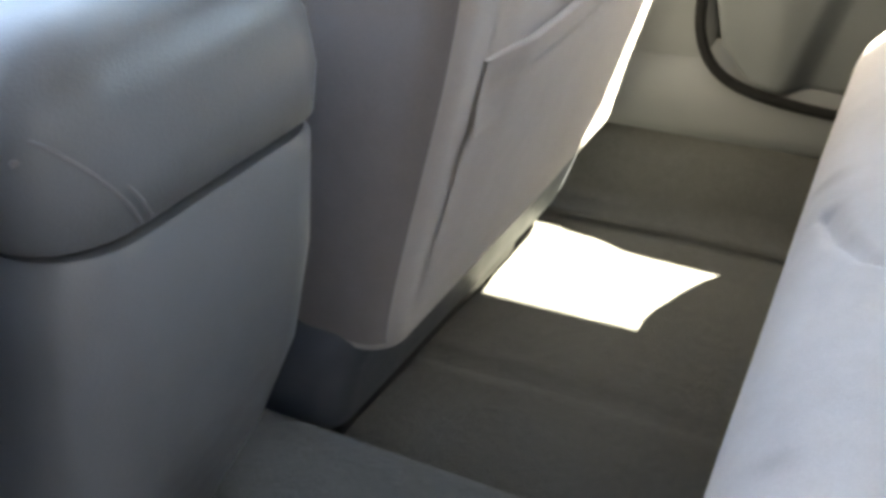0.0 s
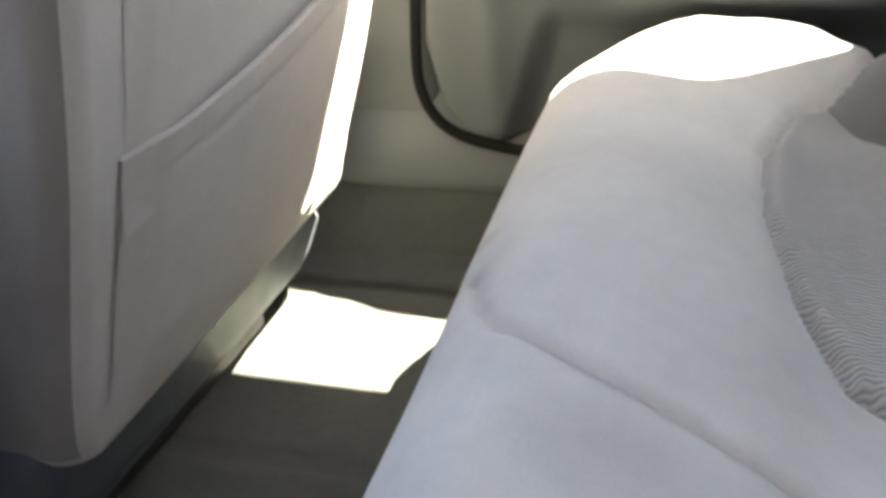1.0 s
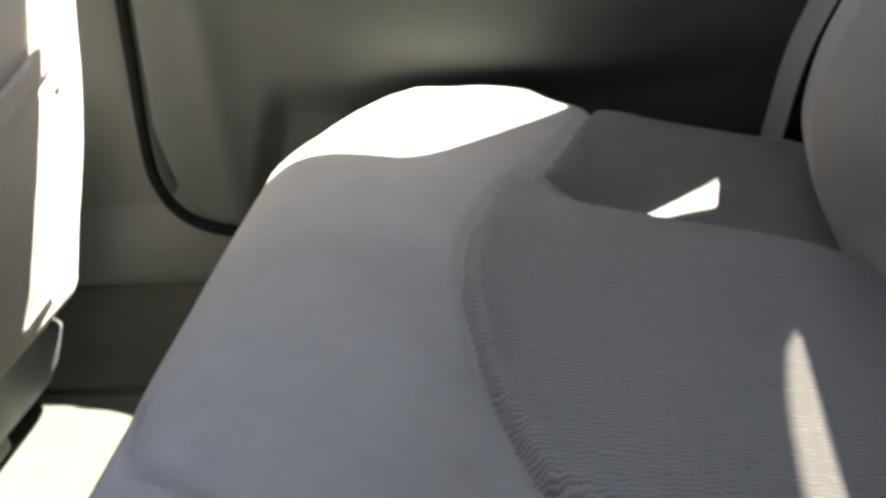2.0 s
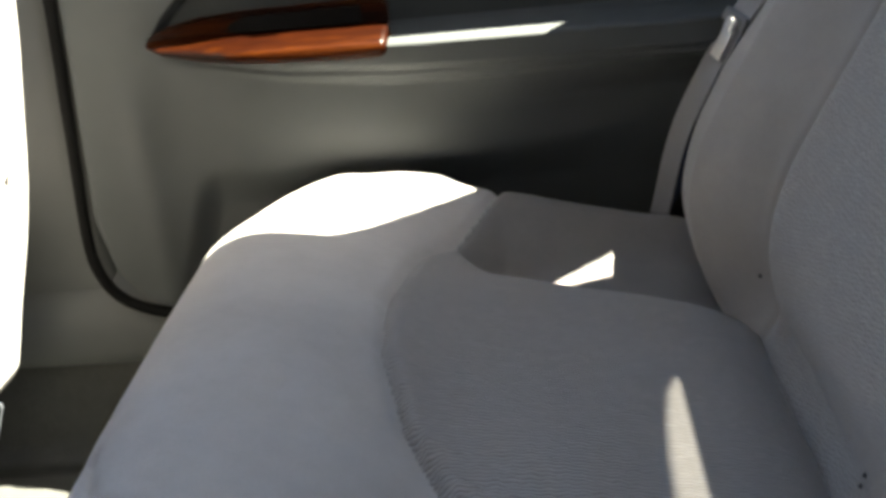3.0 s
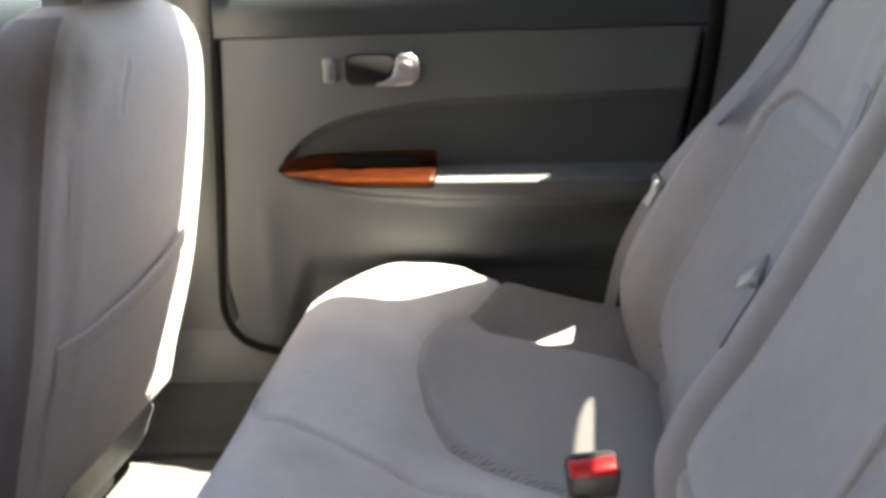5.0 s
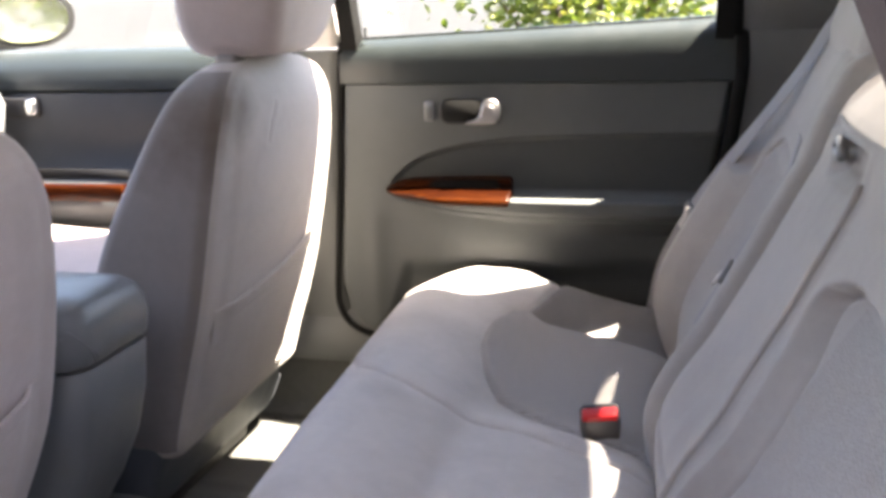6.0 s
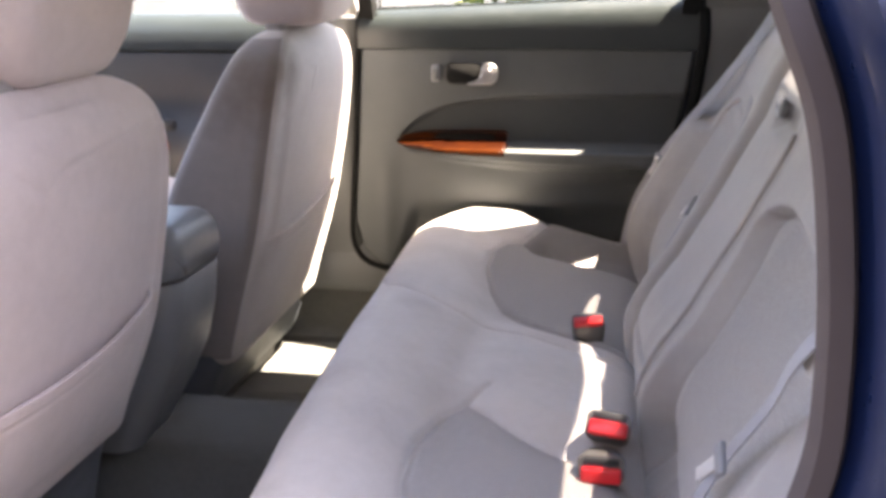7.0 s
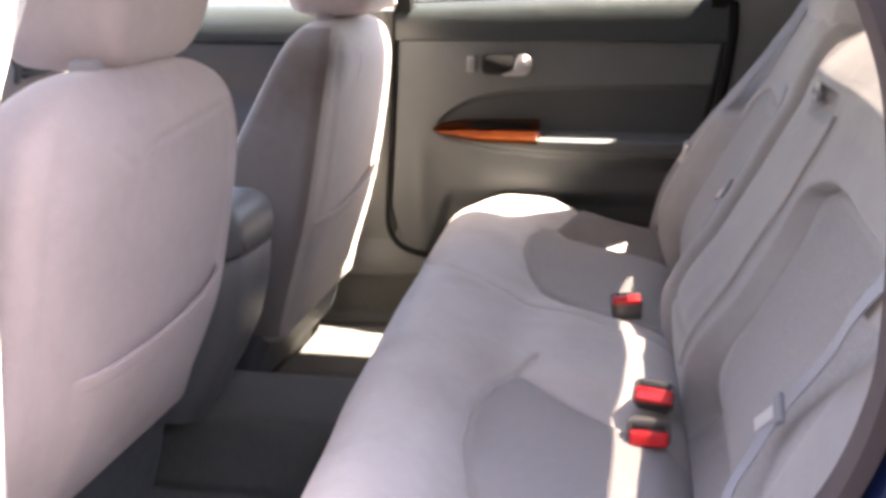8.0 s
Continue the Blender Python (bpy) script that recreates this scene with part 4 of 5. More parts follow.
# ---------------------------------------------------------------- front seats
def front_seat(label, cover, side_cover, folds=(), outer=1, drop=0.0, head=(-0.212, 0.005), mouth=(0.362, 0.056, 0.007), foot=0.0, inner=(0.0, 0.0), border=0.026):
    seat = thing("front_seat", (-0.42, 0.425, 0.0), label, "car seat", "front seats")
    yc = 0.425
    #        z     x front  x rear  half width
    rows = [(0.135, -0.330, -0.300, 0.185), (0.145, -0.350, -0.285, 0.205), (0.17, -0.375, -0.277, 0.216), (0.22, -0.392, -0.262, 0.222), (0.29, -0.395, -0.240, 0.226), (0.36, -0.390, -0.219, 0.228),
            (0.43, -0.372, -0.203, 0.228), (0.50, -0.340, -0.190, 0.226), (0.56, -0.308, -0.180, 0.220), (0.60, -0.288, -0.175, 0.212), (0.635, -0.272, -0.173, 0.197), (0.662, -0.260, -0.176, 0.175), (0.680, -0.250, -0.183, 0.145), (0.692, -0.240, -0.192, 0.105), (0.696, -0.230, -0.205, 0.05)]
    rows = [(z + foot * max(0.0, 1 - (z - 0.135) / 0.2), a, b, c) for z, a, b, c in rows]
    arr = smooth_path(rows, 46)
    n = 14
    rings = []
    for z, xf, xr, hw in arr:
        cx, hx = (xf + xr) / 2, (xr - xf) / 2
        ring = []
        for a, b in rrect(hx, hw, min(0.024, hx * 0.8), n):
            q = b / max(hw, 0.01)
            away = max(0.0, outer * q)
            toward = max(0.0, -outer * q) ** 2 * float(step(0.58, 0.40, z))
            crown = (0.010 * (1 - q * q) - 0.014 * away * away - inner[1] * toward if a > 0 else -0.010 * (1 - q * q)) * min(1, hx / 0.06)
            ring.append((cx + a + crown, yc + b + outer * (0.034 + 0.018 * float(step(0.42, 0.26, z))) * away - outer * inner[0] * toward, z))
        rings.append(ring)
    # the console side of the backrest is a sewn panel of its own, coloured as shaded
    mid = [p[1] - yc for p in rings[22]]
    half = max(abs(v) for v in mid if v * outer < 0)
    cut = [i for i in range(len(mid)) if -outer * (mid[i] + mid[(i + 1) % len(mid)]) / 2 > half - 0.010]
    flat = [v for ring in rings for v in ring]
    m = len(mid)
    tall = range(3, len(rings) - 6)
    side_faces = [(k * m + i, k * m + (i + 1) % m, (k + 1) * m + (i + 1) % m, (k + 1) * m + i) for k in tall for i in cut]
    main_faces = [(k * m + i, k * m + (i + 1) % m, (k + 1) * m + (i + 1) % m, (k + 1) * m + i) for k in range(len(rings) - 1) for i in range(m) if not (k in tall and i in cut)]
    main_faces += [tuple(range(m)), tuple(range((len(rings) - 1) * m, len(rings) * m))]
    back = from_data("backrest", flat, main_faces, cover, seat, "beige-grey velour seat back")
    from_data("side_panel", flat, side_faces, side_cover, back, "sewn velour side panel with shade painted into its colour")

    def rear_face(y, z):
        xr = np.interp(z, arr[:, 0], arr[:, 2])
        hw = np.interp(z, arr[:, 0], arr[:, 3])
        low = 0.018 * float(step(0.42, 0.26, z))
        q = (y - yc) / (hw + 0.034 + low if outer * (y - yc) > 0 else hw + inner[0] * float(step(0.58, 0.40, z)))
        return xr + 0.010 * (1 - q * q) - 0.014 * max(0.0, outer * q) ** 2 - inner[1] * max(0.0, -outer * q) ** 2 * float(step(0.58, 0.40, z))

    # back panel with a sewn border, proud of the shell
    nu, nv = 120, 110
    us, vs = np.linspace(0, 1, nu), np.linspace(0, 1, nv)
    UU, VV = np.meshgrid(us, vs, indexing="ij")
    PZ = 0.165 + foot + (0.672 - 0.165 - foot) * UU
    if border < 0.03:
        PY = yc + (2 * VV - 1) * np.minimum(0.186 - 0.022 * UU, np.interp(PZ, arr[:, 0], arr[:, 3]) - 0.040)
    else:                                   # a cover drawn over the whole back, with no border of its own
        PY = yc + (2 * VV - 1) * (np.interp(PZ, arr[:, 0], arr[:, 3]) - 0.024) + outer * 0.030 * np.clip(outer * (2 * VV - 1), 0, 1)
    e = np.minimum(np.minimum(VV, 1 - VV) * 0.35, UU * 0.45)
    H = -0.002 + 0.0034 * step(0, border, e) * step(1.0, 0.90, UU)
    for line in folds:
        d = line_distance(PY, PZ, line)
        H += 0.0014 * np.exp(-(d / 0.014) ** 2) - 0.0026 * np.exp(-(d / 0.0045) ** 2)
    PX = np.array([rear_face(y, z) for y, z in zip(PY.ravel(), PZ.ravel())]) + H.ravel()
    from_data("back_panel", np.stack([PX, PY.ravel(), PZ.ravel()], -1), grid_faces(nu, nv), cover, seat, "sewn velour back panel")
    nu, nv = 70, 70
    us, vs = np.linspace(0, 1, nu), np.linspace(0, 1, nv)
    # map pocket: sagging bag with a thick hem, higher at the outer end
    verts = []
    for u in us:
        for v in vs:
            y = yc - 0.182 + 0.372 * v
            ztop = mouth[0] + mouth[1] * v - 0.006 * math.sin(math.pi * v)
            z = 0.175 + foot + (ztop - 0.175 - foot) * u
            sag = mouth[2] * math.sin(math.pi * v) ** 0.6 * u ** 1.5
            hem = 0.0016 * float(step(0.875, 0.91, u)) - 0.0016 * math.exp(-((u - 0.87) / 0.014) ** 2)
            pleat = 0.0012 * math.exp(-((v - 0.06 - 0.05 * (1 - u)) / 0.03) ** 2) * u
            e = min(min(v, 1 - v) * 0.37, u * 0.2)
            verts.append((rear_face(y, z) + 0.0004 + (sag + hem - pleat + 0.0045) * float(step(0, 0.04, e)), y, z))
    k = len(verts)
    top_out = [verts[(nu - 1) * nv + j] for j in range(nv)]
    back = [(x - 0.006, y, z - 0.001) for x, y, z in top_out] + [(rear_face(y, z - 0.05) + 0.005, y, z - 0.05) for x, y, z in top_out]
    faces = grid_faces(nu, nv) + [((nu - 1) * nv + j, (nu - 1) * nv + j + 1, k + j + 1, k + j) for j in range(nv - 1)] + [(k + j, k + j + 1, k + nv + j + 1, k + nv + j) for j in range(nv - 1)]
    from_data("map_pocket", verts + back, faces, cover, seat, "sagging velour map pocket with a hemmed edge")
    # head restraint on two posts
    rings = []
    hr = [(0.700, 0.045, 0.060), (0.704, 0.058, 0.080), (0.716, 0.069, 0.097), (0.75, 0.080, 0.113), (0.80, 0.085, 0.119), (0.84, 0.080, 0.119), (0.87, 0.066, 0.110), (0.885, 0.045, 0.09), (0.89, 0.02, 0.05)]
    for z, hx, hy in smooth_path(hr, 22):
        rings.append([(head[0] + 0.12 * (z - 0.69) + a, yc + head[1] + b, z - drop) for a, b in rrect(hx, hy, min(0.030, hx * 0.6), 8)])
    part("head_restraint", loft(rings), M_FRONT, seat, "rounded velour head restraint")
    for s in (-1, 1):
        p = part("restraint_post", sweep([(-0.225, yc + s * 0.062, 0.62), (-0.215, yc + s * 0.062, 0.71)], circle(0.006, 12), (0, 1, 0), 4), M_CHROME, seat, "steel restraint post")
        part("post_collar", box((0.032, 0.036, 0.022), (-0.221, yc + s * 0.062, 0.696), bevel=0.005), M_SLEEVE, p, "pale plastic collar")
    # seat cushion
    rings = []
    cu = [(-0.83, 0.27, 0.02, 0.19), (-0.82, 0.29, 0.055, 0.215), (-0.78, 0.29, 0.075, 0.23), (-0.65, 0.28, 0.08, 0.235), (-0.45, 0.265, 0.085, 0.215), (-0.36, 0.25, 0.075, 0.185), (-0.31, 0.235, 0.05, 0.16)]
    for x, z, hz, hy in smooth_path(cu, 30):
        ring = []
        for a, b in rrect(hy, hz, hz * 0.7, 8):
            ring.append((x, yc + a, z + b + (0.035 * (abs(a) / hy) ** 3 if b > 0 else 0)))
        rings.append(ring)
    part("seat_cushion", loft(rings), M_FRONT, seat, "bolstered velour seat cushion")
    # plastic shield below, and the slide rails
    rings = []
    for z, x0, x1, hy, ho in ((0.040, -0.45, -0.352, 0.19, 0.235), (0.046, -0.45, -0.343, 0.202, 0.255), (0.06, -0.45, -0.338, 0.207, 0.27), (0.095, -0.45, -0.326, 0.212, 0.275), (0.115, -0.45, -0.318, 0.214, 0.24), (0.14, -0.45, -0.304, 0.214, 0.222), (0.165, -0.45, -0.288, 0.212, 0.214), (0.18, -0.45, -0.30, 0.20, 0.20)):
        shift = outer * (ho - hy) / 2
        rings.append([((x0 + x1) / 2 + a, yc + shift + b, z + foot * float(step(0.06, 0.16, z))) for a, b in rrect((x1 - x0) / 2, (hy + ho) / 2, 0.03, 6)])
    part("lower_shield", loft(rings), M_BASE, seat, "blue-grey plastic lower shield")
    part("rail_cover", box((0.05, 0.34, 0.03), (-0.385, yc, 0.026), bevel=0.006), M_BLACK, seat, "dark seat rail cover")
    for s in (-1, 1):
        part("slide_rail", box((0.45, 0.045, 0.03), (-0.68, yc + s * 0.16, 0.022), bevel=0.006), M_BLACK, seat, "black steel slide rail")
    return seat


passenger_seat = front_seat("beige-grey velour front seat with map pocket and brown soil mark", M_STAINED, M_SHADED_SOILSIDE, [[(0.352, 0.585), (0.36, 0.612), (0.375, 0.632)]])
driver_seat = front_seat("beige-grey velour front seat with map pocket and creased cover", M_FRONT, M_SHADED_SIDE,
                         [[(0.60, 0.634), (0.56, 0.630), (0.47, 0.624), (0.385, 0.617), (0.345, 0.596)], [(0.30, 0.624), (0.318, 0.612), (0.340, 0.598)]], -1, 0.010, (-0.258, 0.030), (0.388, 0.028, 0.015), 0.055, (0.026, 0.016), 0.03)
driver_seat.matrix_basis = pose(-0.42, -0.345, 0.002)


# ---------------------------------------------------------------- centre console
def console():
    c = thing("centre_console", (-0.4, 0.035, 0.10), "slate-grey vinyl centre console with a padded lid", "console")
    rings = []
    for z, xr, hy in ((0.10, -0.335, 0.070), (0.14, -0.315, 0.076), (0.19, -0.285, 0.080), (0.25, -0.257, 0.083), (0.31, -0.242, 0.085), (0.370, -0.235, 0.086), (0.3745, -0.237, 0.084)):
        rings.append([((xr - 0.75) / 2 + a, 0.033 + b, z) for a, b in rrect((xr + 0.75) / 2, hy, 0.035, 8)])
    part("body", loft(rings), M_CONSOLE, c, "slate-grey moulded console body")
    rings = []
    for z, g in ((0.3755, -0.002), (0.378, 0.001), (0.40, 0.004), (0.425, 0.002), (0.44, -0.006), (0.449, -0.018), (0.453, -0.04), (0.455, -0.07)):
        rings.append([(-0.40 + a, 0.033 + b, z + 0.006 * math.cos(b * 12)) for a, b in rrect(0.166 + g, 0.088 + g, max(0.036 + g * 0.6, 0.012), 8)])
    part("lid", loft(rings), M_CONSOLE, c, "padded vinyl armrest lid")
    seam = [(-0.252 + 0.0, 0.033 - 0.088, 0.420), (-0.238, 0.0, 0.424), (-0.238, 0.066, 0.424), (-0.252, 0.033 + 0.088, 0.420)]
    part("lid_stitching", sweep(seam, circle(0.0014, 6), (0, 0, 1), 30), M_SEAM, c)
    for o in (0.0, 0.006):
        seam = [(-0.40, -0.054 + o, 0.434), (-0.30, -0.053 + o, 0.434), (-0.247, -0.049 + o, 0.4275), (-0.2395, -0.044 + o, 0.4215), (-0.233, -0.036 + o, 0.411), (-0.231, -0.026 + o, 0.396), (-0.2325, -0.020 + o, 0.384)]
        part("corner_stitching", sweep(seam, circle(0.0010, 6), (0, 0, 1), 50), M_GRIP, c, "pale corner stitching")


console()


# ---------------------------------------------------------------- belts and buckles
def buckle(at, turn, label, k=1.2):
    b = thing("seat_belt_buckle", (0, 0, 0), label, "seat belt buckle", "seat belt buckles")
    rings = []
    for z, hx, hy in ((-0.070, 0.013, 0.009), (-0.055, 0.018, 0.011), (-0.03, 0.0215, 0.013), (-0.008, 0.0235, 0.0145), (0.0, 0.0225, 0.0135)):
        rings.append([(a * k, c * k, z * k) for a, c in rrect(hx, hy, 0.008, 5)])
    part("housing", loft(rings), M_BUCKLE, b, "dark grey plastic housing")
    part("release_button", box((0.040 * k, 0.016 * k, 0.012 * k), (0, -0.005 * k, 0.001), bevel=0.0035), M_RED, b, "red release button")
    part("tongue_slot", box((0.034 * k, 0.006 * k, 0.004), (0, 0.008 * k, 0.0), bevel=0.0015), M_BLACK, b)
    part("stalk", box((0.024, 0.006, 0.09), (0, 0.0, -0.10), bevel=0.002), M_BLACK, b)
    b.matrix_basis = pose(*at, *turn)
    return b


buckle((0.319, 0.197, 0.271), (24, -4, 8), "dark grey belt buckle with red button standing upright", 1.1)
buckle((0.372, -0.140, 0.262), (52, 4, -4), "dark grey belt buckle with red button beside another")
buckle((0.368, -0.200, 0.232), (74, 0, 2), "dark grey belt buckle with red button lying on the cushion")

WEB = [(-0.023, -0.0008), (0.023, -0.0008), (0.023, 0.0008), (-0.023, 0.0008)]


def belt(label, path, up, k, swing=None, wide=1.0, big=1.0, n=70, stop=False):
    """Webbing through path; the tongue sits at the path's point k."""
    b = thing("seat_belt", path[0], label, "seat belt", "rear seat belts")
    part("webbing", sweep(path, [(a * wide, q) for a, q in WEB], up, n), M_BELT, b, "grey woven webbing")
    along = (Vector(path[min(k + 1, len(path) - 1)] if swing is None else Vector(path[k]) + Vector(swing)) - Vector(path[k])).normalized()
    flat = (Vector(up) - along * Vector(up).dot(along)).normalized()
    m = Matrix.Translation(Vector(path[k]) + flat * 0.003) @ Matrix((along.cross(flat) * -1, along * -1, flat)).transposed().to_4x4() @ Matrix.Scale(big, 4)
    bm = box((0.034, 0.014, 0.007), bevel=0.003)
    bmesh.ops.transform(bm, matrix=m, verts=bm.verts)
    t = part("tongue_grip", bm, M_GRIP, b, "grey plastic tongue grip")
    bm = box((0.015, 0.036, 0.003), (0, -0.023, 0.001), bevel=0.0012)
    bmesh.ops.transform(bm, matrix=m, verts=bm.verts)
    part("tongue_plate", bm, M_TONGUE, t, "steel tongue plate")
    if stop:
        bm = box((0.013, 0.013, 0.007), (0.004, -0.004, 0.006), bevel=0.003)
        bmesh.ops.transform(bm, matrix=m, verts=bm.verts)
        part("stop_button", bm, M_TONGUE, b, "pale stop button")
    return b


belt("grey seat belt lying along the far side of the backrest", [(0.665, 0.485, 0.82), (0.600, 0.495, 0.732), (0.566, 0.508, 0.673), (0.530, 0.545, 0.614), (0.477, 0.604, 0.533), (0.442, 0.645, 0.480), (0.412, 0.688, 0.427), (0.367, 0.704, 0.335), (0.345, 0.718, 0.24)], (-0.75, -0.5, 0.4), 6, None, 0.55, 0.9, stop=True)
belt("grey middle seat belt hanging from the backrest shoulder", [(back_at(0.232, z) - 0.008, y, z) for y, z in ((0.192, 0.615), (0.199, 0.57), (0.205, 0.53), (0.209, 0.49), (0.212, 0.452), (0.215, 0.42), (0.214, 0.385))], (-0.80, -0.1, 0.6), 4, (-0.02, 0.05, -0.035), 0.45, 0.95)
belt("grey seat belt hanging across the near backrest", [(0.595, -0.67, 0.665), (0.530, -0.62, 0.566), (0.512, -0.565, 0.494), (0.485, -0.515, 0.420), (0.464, -0.52, 0.38), (0.441, -0.54, 0.338), (0.44, -0.57, 0.28)], (-0.80, -0.35, 0.45), 3, (-0.03, 0.035, -0.05), 0.28, 0.9)


# ---------------------------------------------------------------- near side of the car
def near_side():
    # rear edge of the open doorway: weatherstrip, flange and painted quarter panel
    edge = [(0.40, -0.46, 1.03), (0.44, -0.53, 0.97), (0.468, -0.62, 0.88), (0.490, -0.69, 0.80), (0.514, -0.70, 0.734), (0.526, -0.70, 0.66), (0.531, -0.70, 0.58), (0.527, -0.70, 0.51), (0.500, -0.70, 0.43), (0.44, -0.70, 0.34), (0.36, -0.70, 0.25), (0.30, -0.70, 0.16), (0.26, -0.70, 0.08), (0.18, -0.70, 0.03), (-0.05, -0.70, 0.03)]
    sec = [(-0.010, -0.012), (0.012, -0.012), (0.014, 0.0), (0.008, 0.012), (-0.006, 0.012), (-0.012, 0.0)]
    bm = sweep(edge, [(a * 0.95 - 0.004, b) for a, b in sec], (0, -1, 0), 120)
    tagged(part("trim", bm, M_FLANGE), "taupe rubber weatherstrip round the open doorway", "weatherstrip", kind="structure")
    path = smooth_path(edge, 120)
    rings = []
    for k in range(120):
        d = Vector(path[min(k + 1, 119)] - path[max(k - 1, 0)]).normalized()
        side = d.cross(Vector((0, -1, 0))).normalized()
        p = Vector(path[k])
        rings.append([p - side * o + Vector((0, y, 0)) for o, y in ((0.010, 0.01), (0.014, -0.004), (0.021, -0.010), (0.023, -0.05), (0.034, -0.075), (0.08, -0.085), (0.5, -0.09), (0.5, 0.01))])
    tagged(part("body_panel", loft(rings, closed=False, caps=False), M_PAINT), "dark blue painted rear quarter panel of the car", "car body", kind="structure")
    # centre pillar on the near side
    rings = []
    for z, x0, x1, y in ((0.02, -0.42, -0.215, -0.70), (0.30, -0.40, -0.186, -0.70), (0.55, -0.37, -0.163, -0.70), (0.70, -0.35, -0.146, -0.69), (0.85, -0.33, -0.115, -0.63), (1.05, -0.31, -0.07, -0.58)):
        rings.append([((x0 + x1) / 2 + a, y + b, z) for a, b in rrect((x1 - x0) / 2, 0.035, 0.025)])
    tagged(part("trim", loft(rings), M_LINER), "pale near centre pillar cover beside the doorway", "trim", kind="structure")
    # near front door, closed, only its inner skin
    bm = box((0.95, 0.05, 0.62), (-0.86, -0.70, 0.36), bevel=0.012)
    tagged(part("door_3", bm, M_DOOR), "grey near front door panel, closed", "car door", kind="structure")
    # sill and side of the near floor
    bm = box((1.9, 0.10, 0.12), (-0.25, -0.69, 0.02), bevel=0.02)
    tagged(part("trim", bm, M_TRIM), "grey near door sill cover", "trim", kind="structure")
    # quarter trim beside the near seat back
    rings = []
    for z, x0, y in ((0.30, 0.62, -0.69), (0.50, 0.62, -0.69), (0.70, 0.61, -0.685), (0.85, 0.57, -0.60), (1.05, 0.50, -0.44)):
        rings.append([(x0 + 0.35 + a, y + b, z) for a, b in rrect(0.35, 0.02, 0.015)])
    tagged(part("trim", loft(rings), M_TRIM), "grey near quarter pillar cover beside the seat back", "trim", kind="structure")


    # broad near rear pillar up to the roof
    rings = []
    for z, x0, y0, y1 in ((0.74, 0.66, -0.70, -0.60), (0.86, 0.60, -0.66, -0.50), (0.96, 0.56, -0.62, -0.46), (1.06, 0.52, -0.60, -0.42)):
        rings.append([((x0 + 1.3) / 2 + a, (y0 + y1) / 2 + b, z) for a, b in rrect((1.3 - x0) / 2, (y1 - y0) / 2, 0.02)])
    tagged(part("trim", loft(rings), M_LINER), "pale near rear pillar cover", "trim", kind="structure")
    # plain wall that closes the lot behind the open door
    bm = box((22, 0.2, 3.1), (0, -3.2, 1.19), bevel=0.02)
    tagged(part("wall_south", bm, M_WALL), "plain grey rendered wall beside the parking ground", "wall", kind="structure")


near_side()


# ---------------------------------------------------------------- dashboard
def dashboard():
    d = thing("dashboard", (-1.1, 0.04, 0.2), "grey dashboard with wood strip and slatted vents", "dashboard")
    sec = [(-0.92, 0.30), (-0.90, 0.45), (-0.87, 0.55), (-0.86, 0.60), (-0.89, 0.66), (-0.96, 0.69), (-1.25, 0.70), (-1.25, 0.25), (-1.0, 0.25)]
    rings = [[(x, y, z) for x, z in sec] for y in np.linspace(-0.62, 0.70, 12)]
    part("body", loft(rings), M_CONSOLE, d, "slate-grey dashboard moulding")
    part("wood_trim", box((0.02, 0.5, 0.035), (-0.884, 0.40, 0.662), (0, -28, 0), 0.006), M_WOOD, d, "glossy wood strip")
    for yv in (0.455, 0.12):
        v = part("vent", box((0.03, 0.13, 0.07), (-0.866, yv, 0.603), (0, 8, 0), 0.008), M_TRIM, d, "grey vent housing")
        for k in range(4):
            part("slat", box((0.012, 0.11, 0.005), (-0.850, yv, 0.582 + 0.014 * k), (0, 12, 0), 0.001, 1), M_BLACK, v)


dashboard()


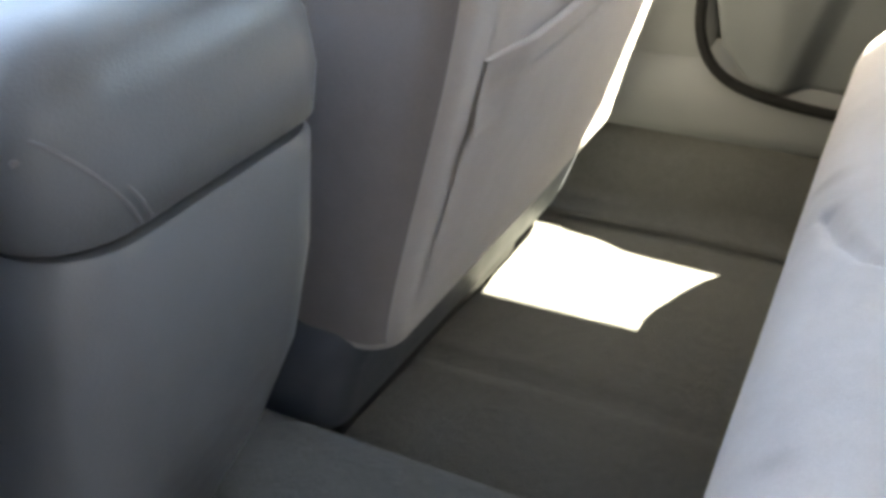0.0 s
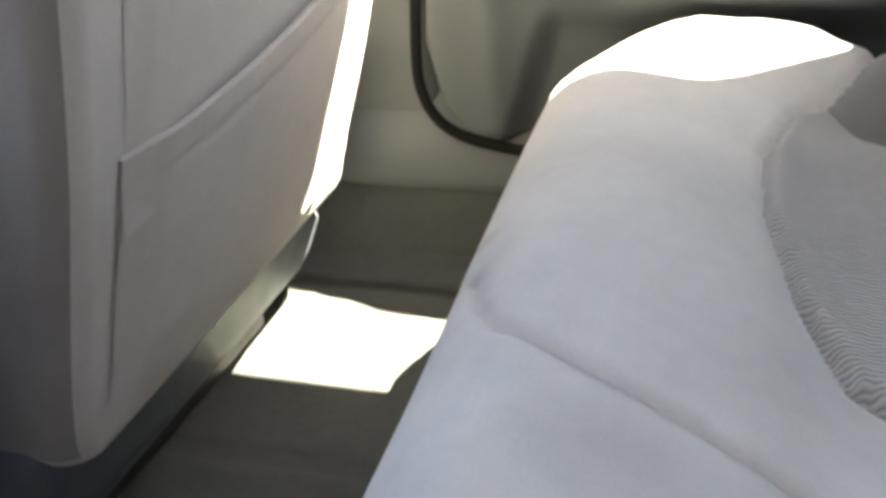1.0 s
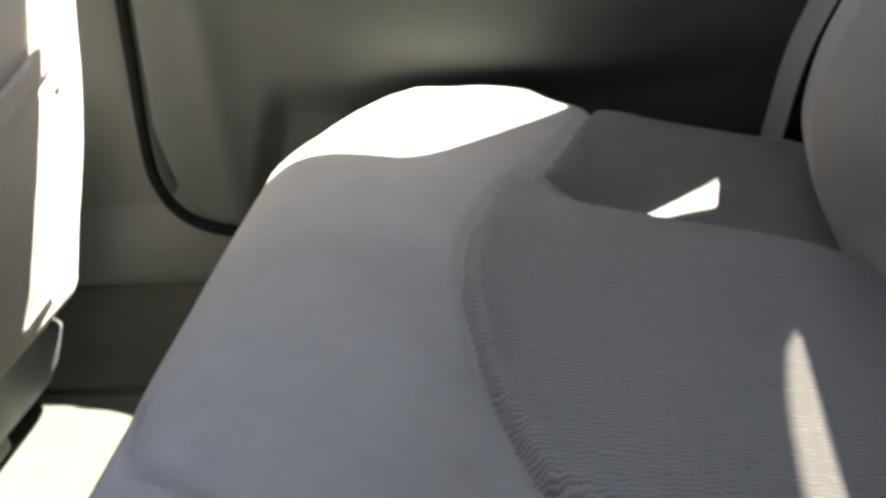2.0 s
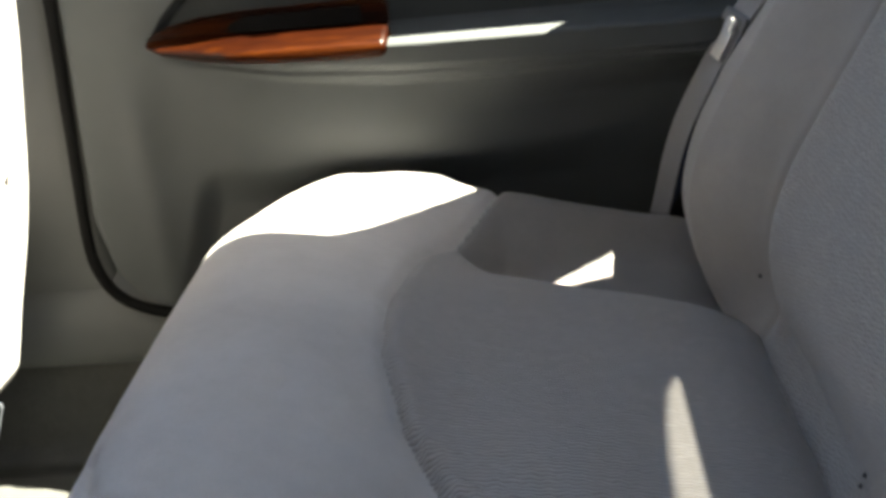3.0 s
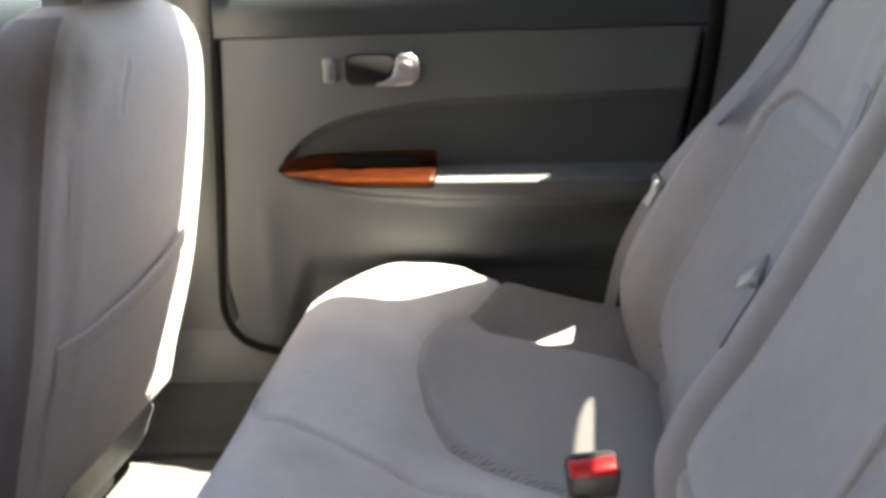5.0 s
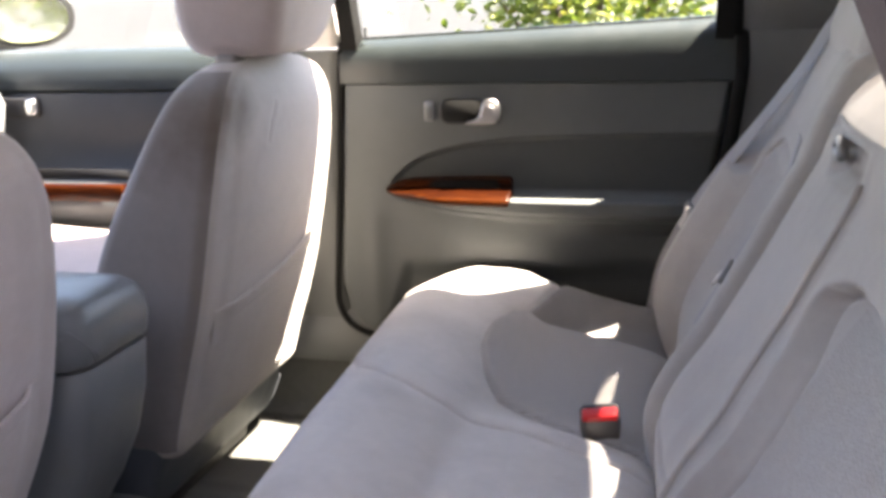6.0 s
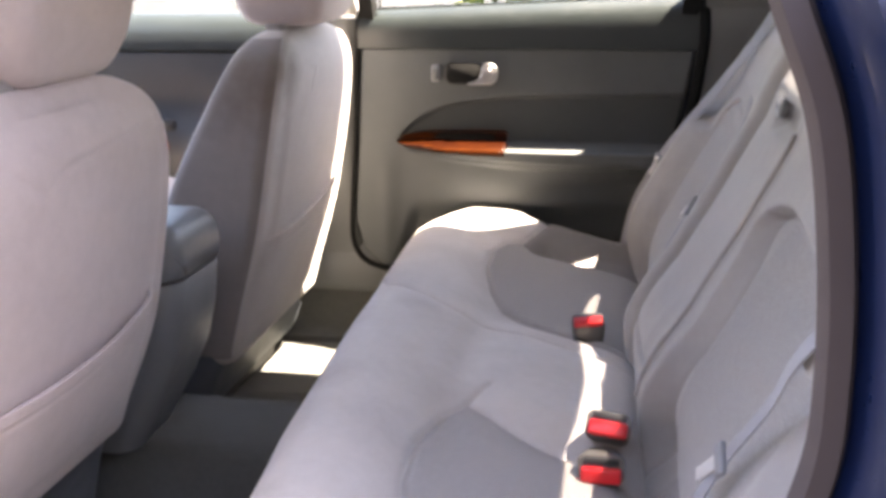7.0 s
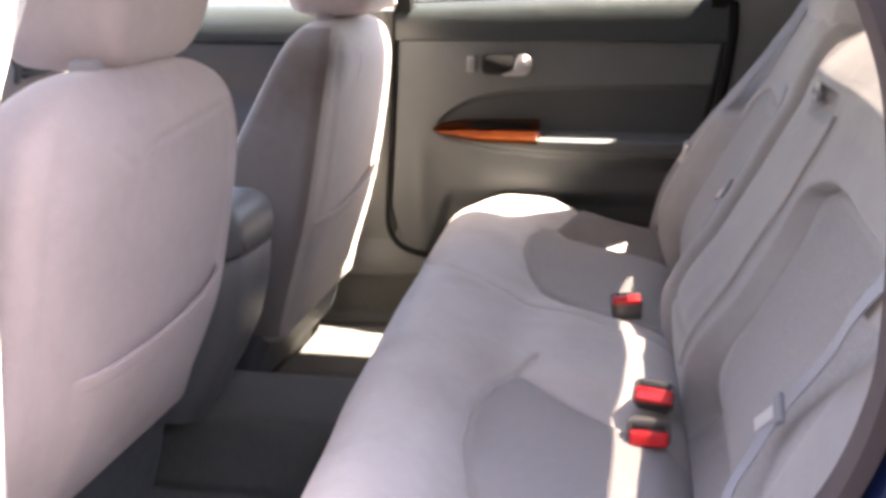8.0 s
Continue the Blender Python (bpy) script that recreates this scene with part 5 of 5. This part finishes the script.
# ---------------------------------------------------------------- outside
def shrub(at, label, height=2.2, spread=1.4, count=2600, seed=3, size=0.06):
    rnd = random.Random(seed)
    t = thing("shrub", at, label, "shrub")
    base = Vector(at)
    bms = []
    tips = []
    for k in range(9):
        a = 2 * math.pi * k / 9 + rnd.uniform(-0.3, 0.3)
        out = rnd.uniform(0.35, 1.0) * spread
        h = rnd.uniform(0.5, 1.0) * height
        p1 = base + Vector((0.3 * out * math.cos(a), 0.3 * out * math.sin(a), 0.5 * h))
        p2 = base + Vector((0.75 * out * math.cos(a), 0.75 * out * math.sin(a), 0.85 * h))
        p3 = base + Vector((out * math.cos(a), out * math.sin(a), h * rnd.uniform(0.7, 1.0)))
        path = smooth_path([tuple(base), tuple(p1), tuple(p2), tuple(p3)], 14)
        rings = []
        for i in range(14):
            r = 0.028 * (1 - i / 14) + 0.004
            rings.append([Vector(path[i]) + Vector((r * c, r * s, 0)) for c, s in circle(1, 6)])
            if i > 5:
                tips.append(Vector(path[i]))
        bms.append(loft(rings))
    part("stems", join(*bms), M_BARK, t, "thin brown stems")
    verts, faces = [], []
    for _ in range(count):
        c = rnd.choice(tips) + Vector((rnd.gauss(0, 0.17), rnd.gauss(0, 0.17), rnd.gauss(0.02, 0.14))) * spread * 0.8
        m = Euler((rnd.uniform(-1, 1), rnd.uniform(-1, 1), rnd.uniform(0, 6.3))).to_matrix()
        s = size * rnd.uniform(0.6, 1.25)
        k = len(verts)
        for u, v, w in ((0, -0.5, 0), (0.26, -0.12, 0.05), (0.2, 0.25, 0.05), (0, 0.55, 0), (-0.2, 0.25, 0.05), (-0.26, -0.12, 0.05)):
            verts.append(c + m @ Vector((u * s, v * s, w * s)))
        faces += [(k, k + 1, k + 2, k + 3), (k, k + 3, k + 4, k + 5)]
    lv = from_data("foliage", verts, faces, M_LEAF, t, "small bright green leaves", smooth=False)
    tagged(lv, kind="stuff")


shrub((-0.30, 5.0, -0.36), "bright green leafy shrub beside the parking ground", 2.0, 1.15, 4200, 3, 0.075)
for px, py, seed in ((5.0, 13.5, 5), (7.5, 14.5, 8), (10.0, 13.8, 11)):
    shrub((px, py, -0.36), "tall green shrub at the far side of the lawn", 3.4, 2.4, 2200, seed, 0.22)
bm = box((26, 20, 0.02), (15.5, 17.5, -0.355))
tagged(part("lawn", bm, M_GRASS, smooth=False), "dry yellow-green lawn beside the parking ground", "lawn", kind="structure")
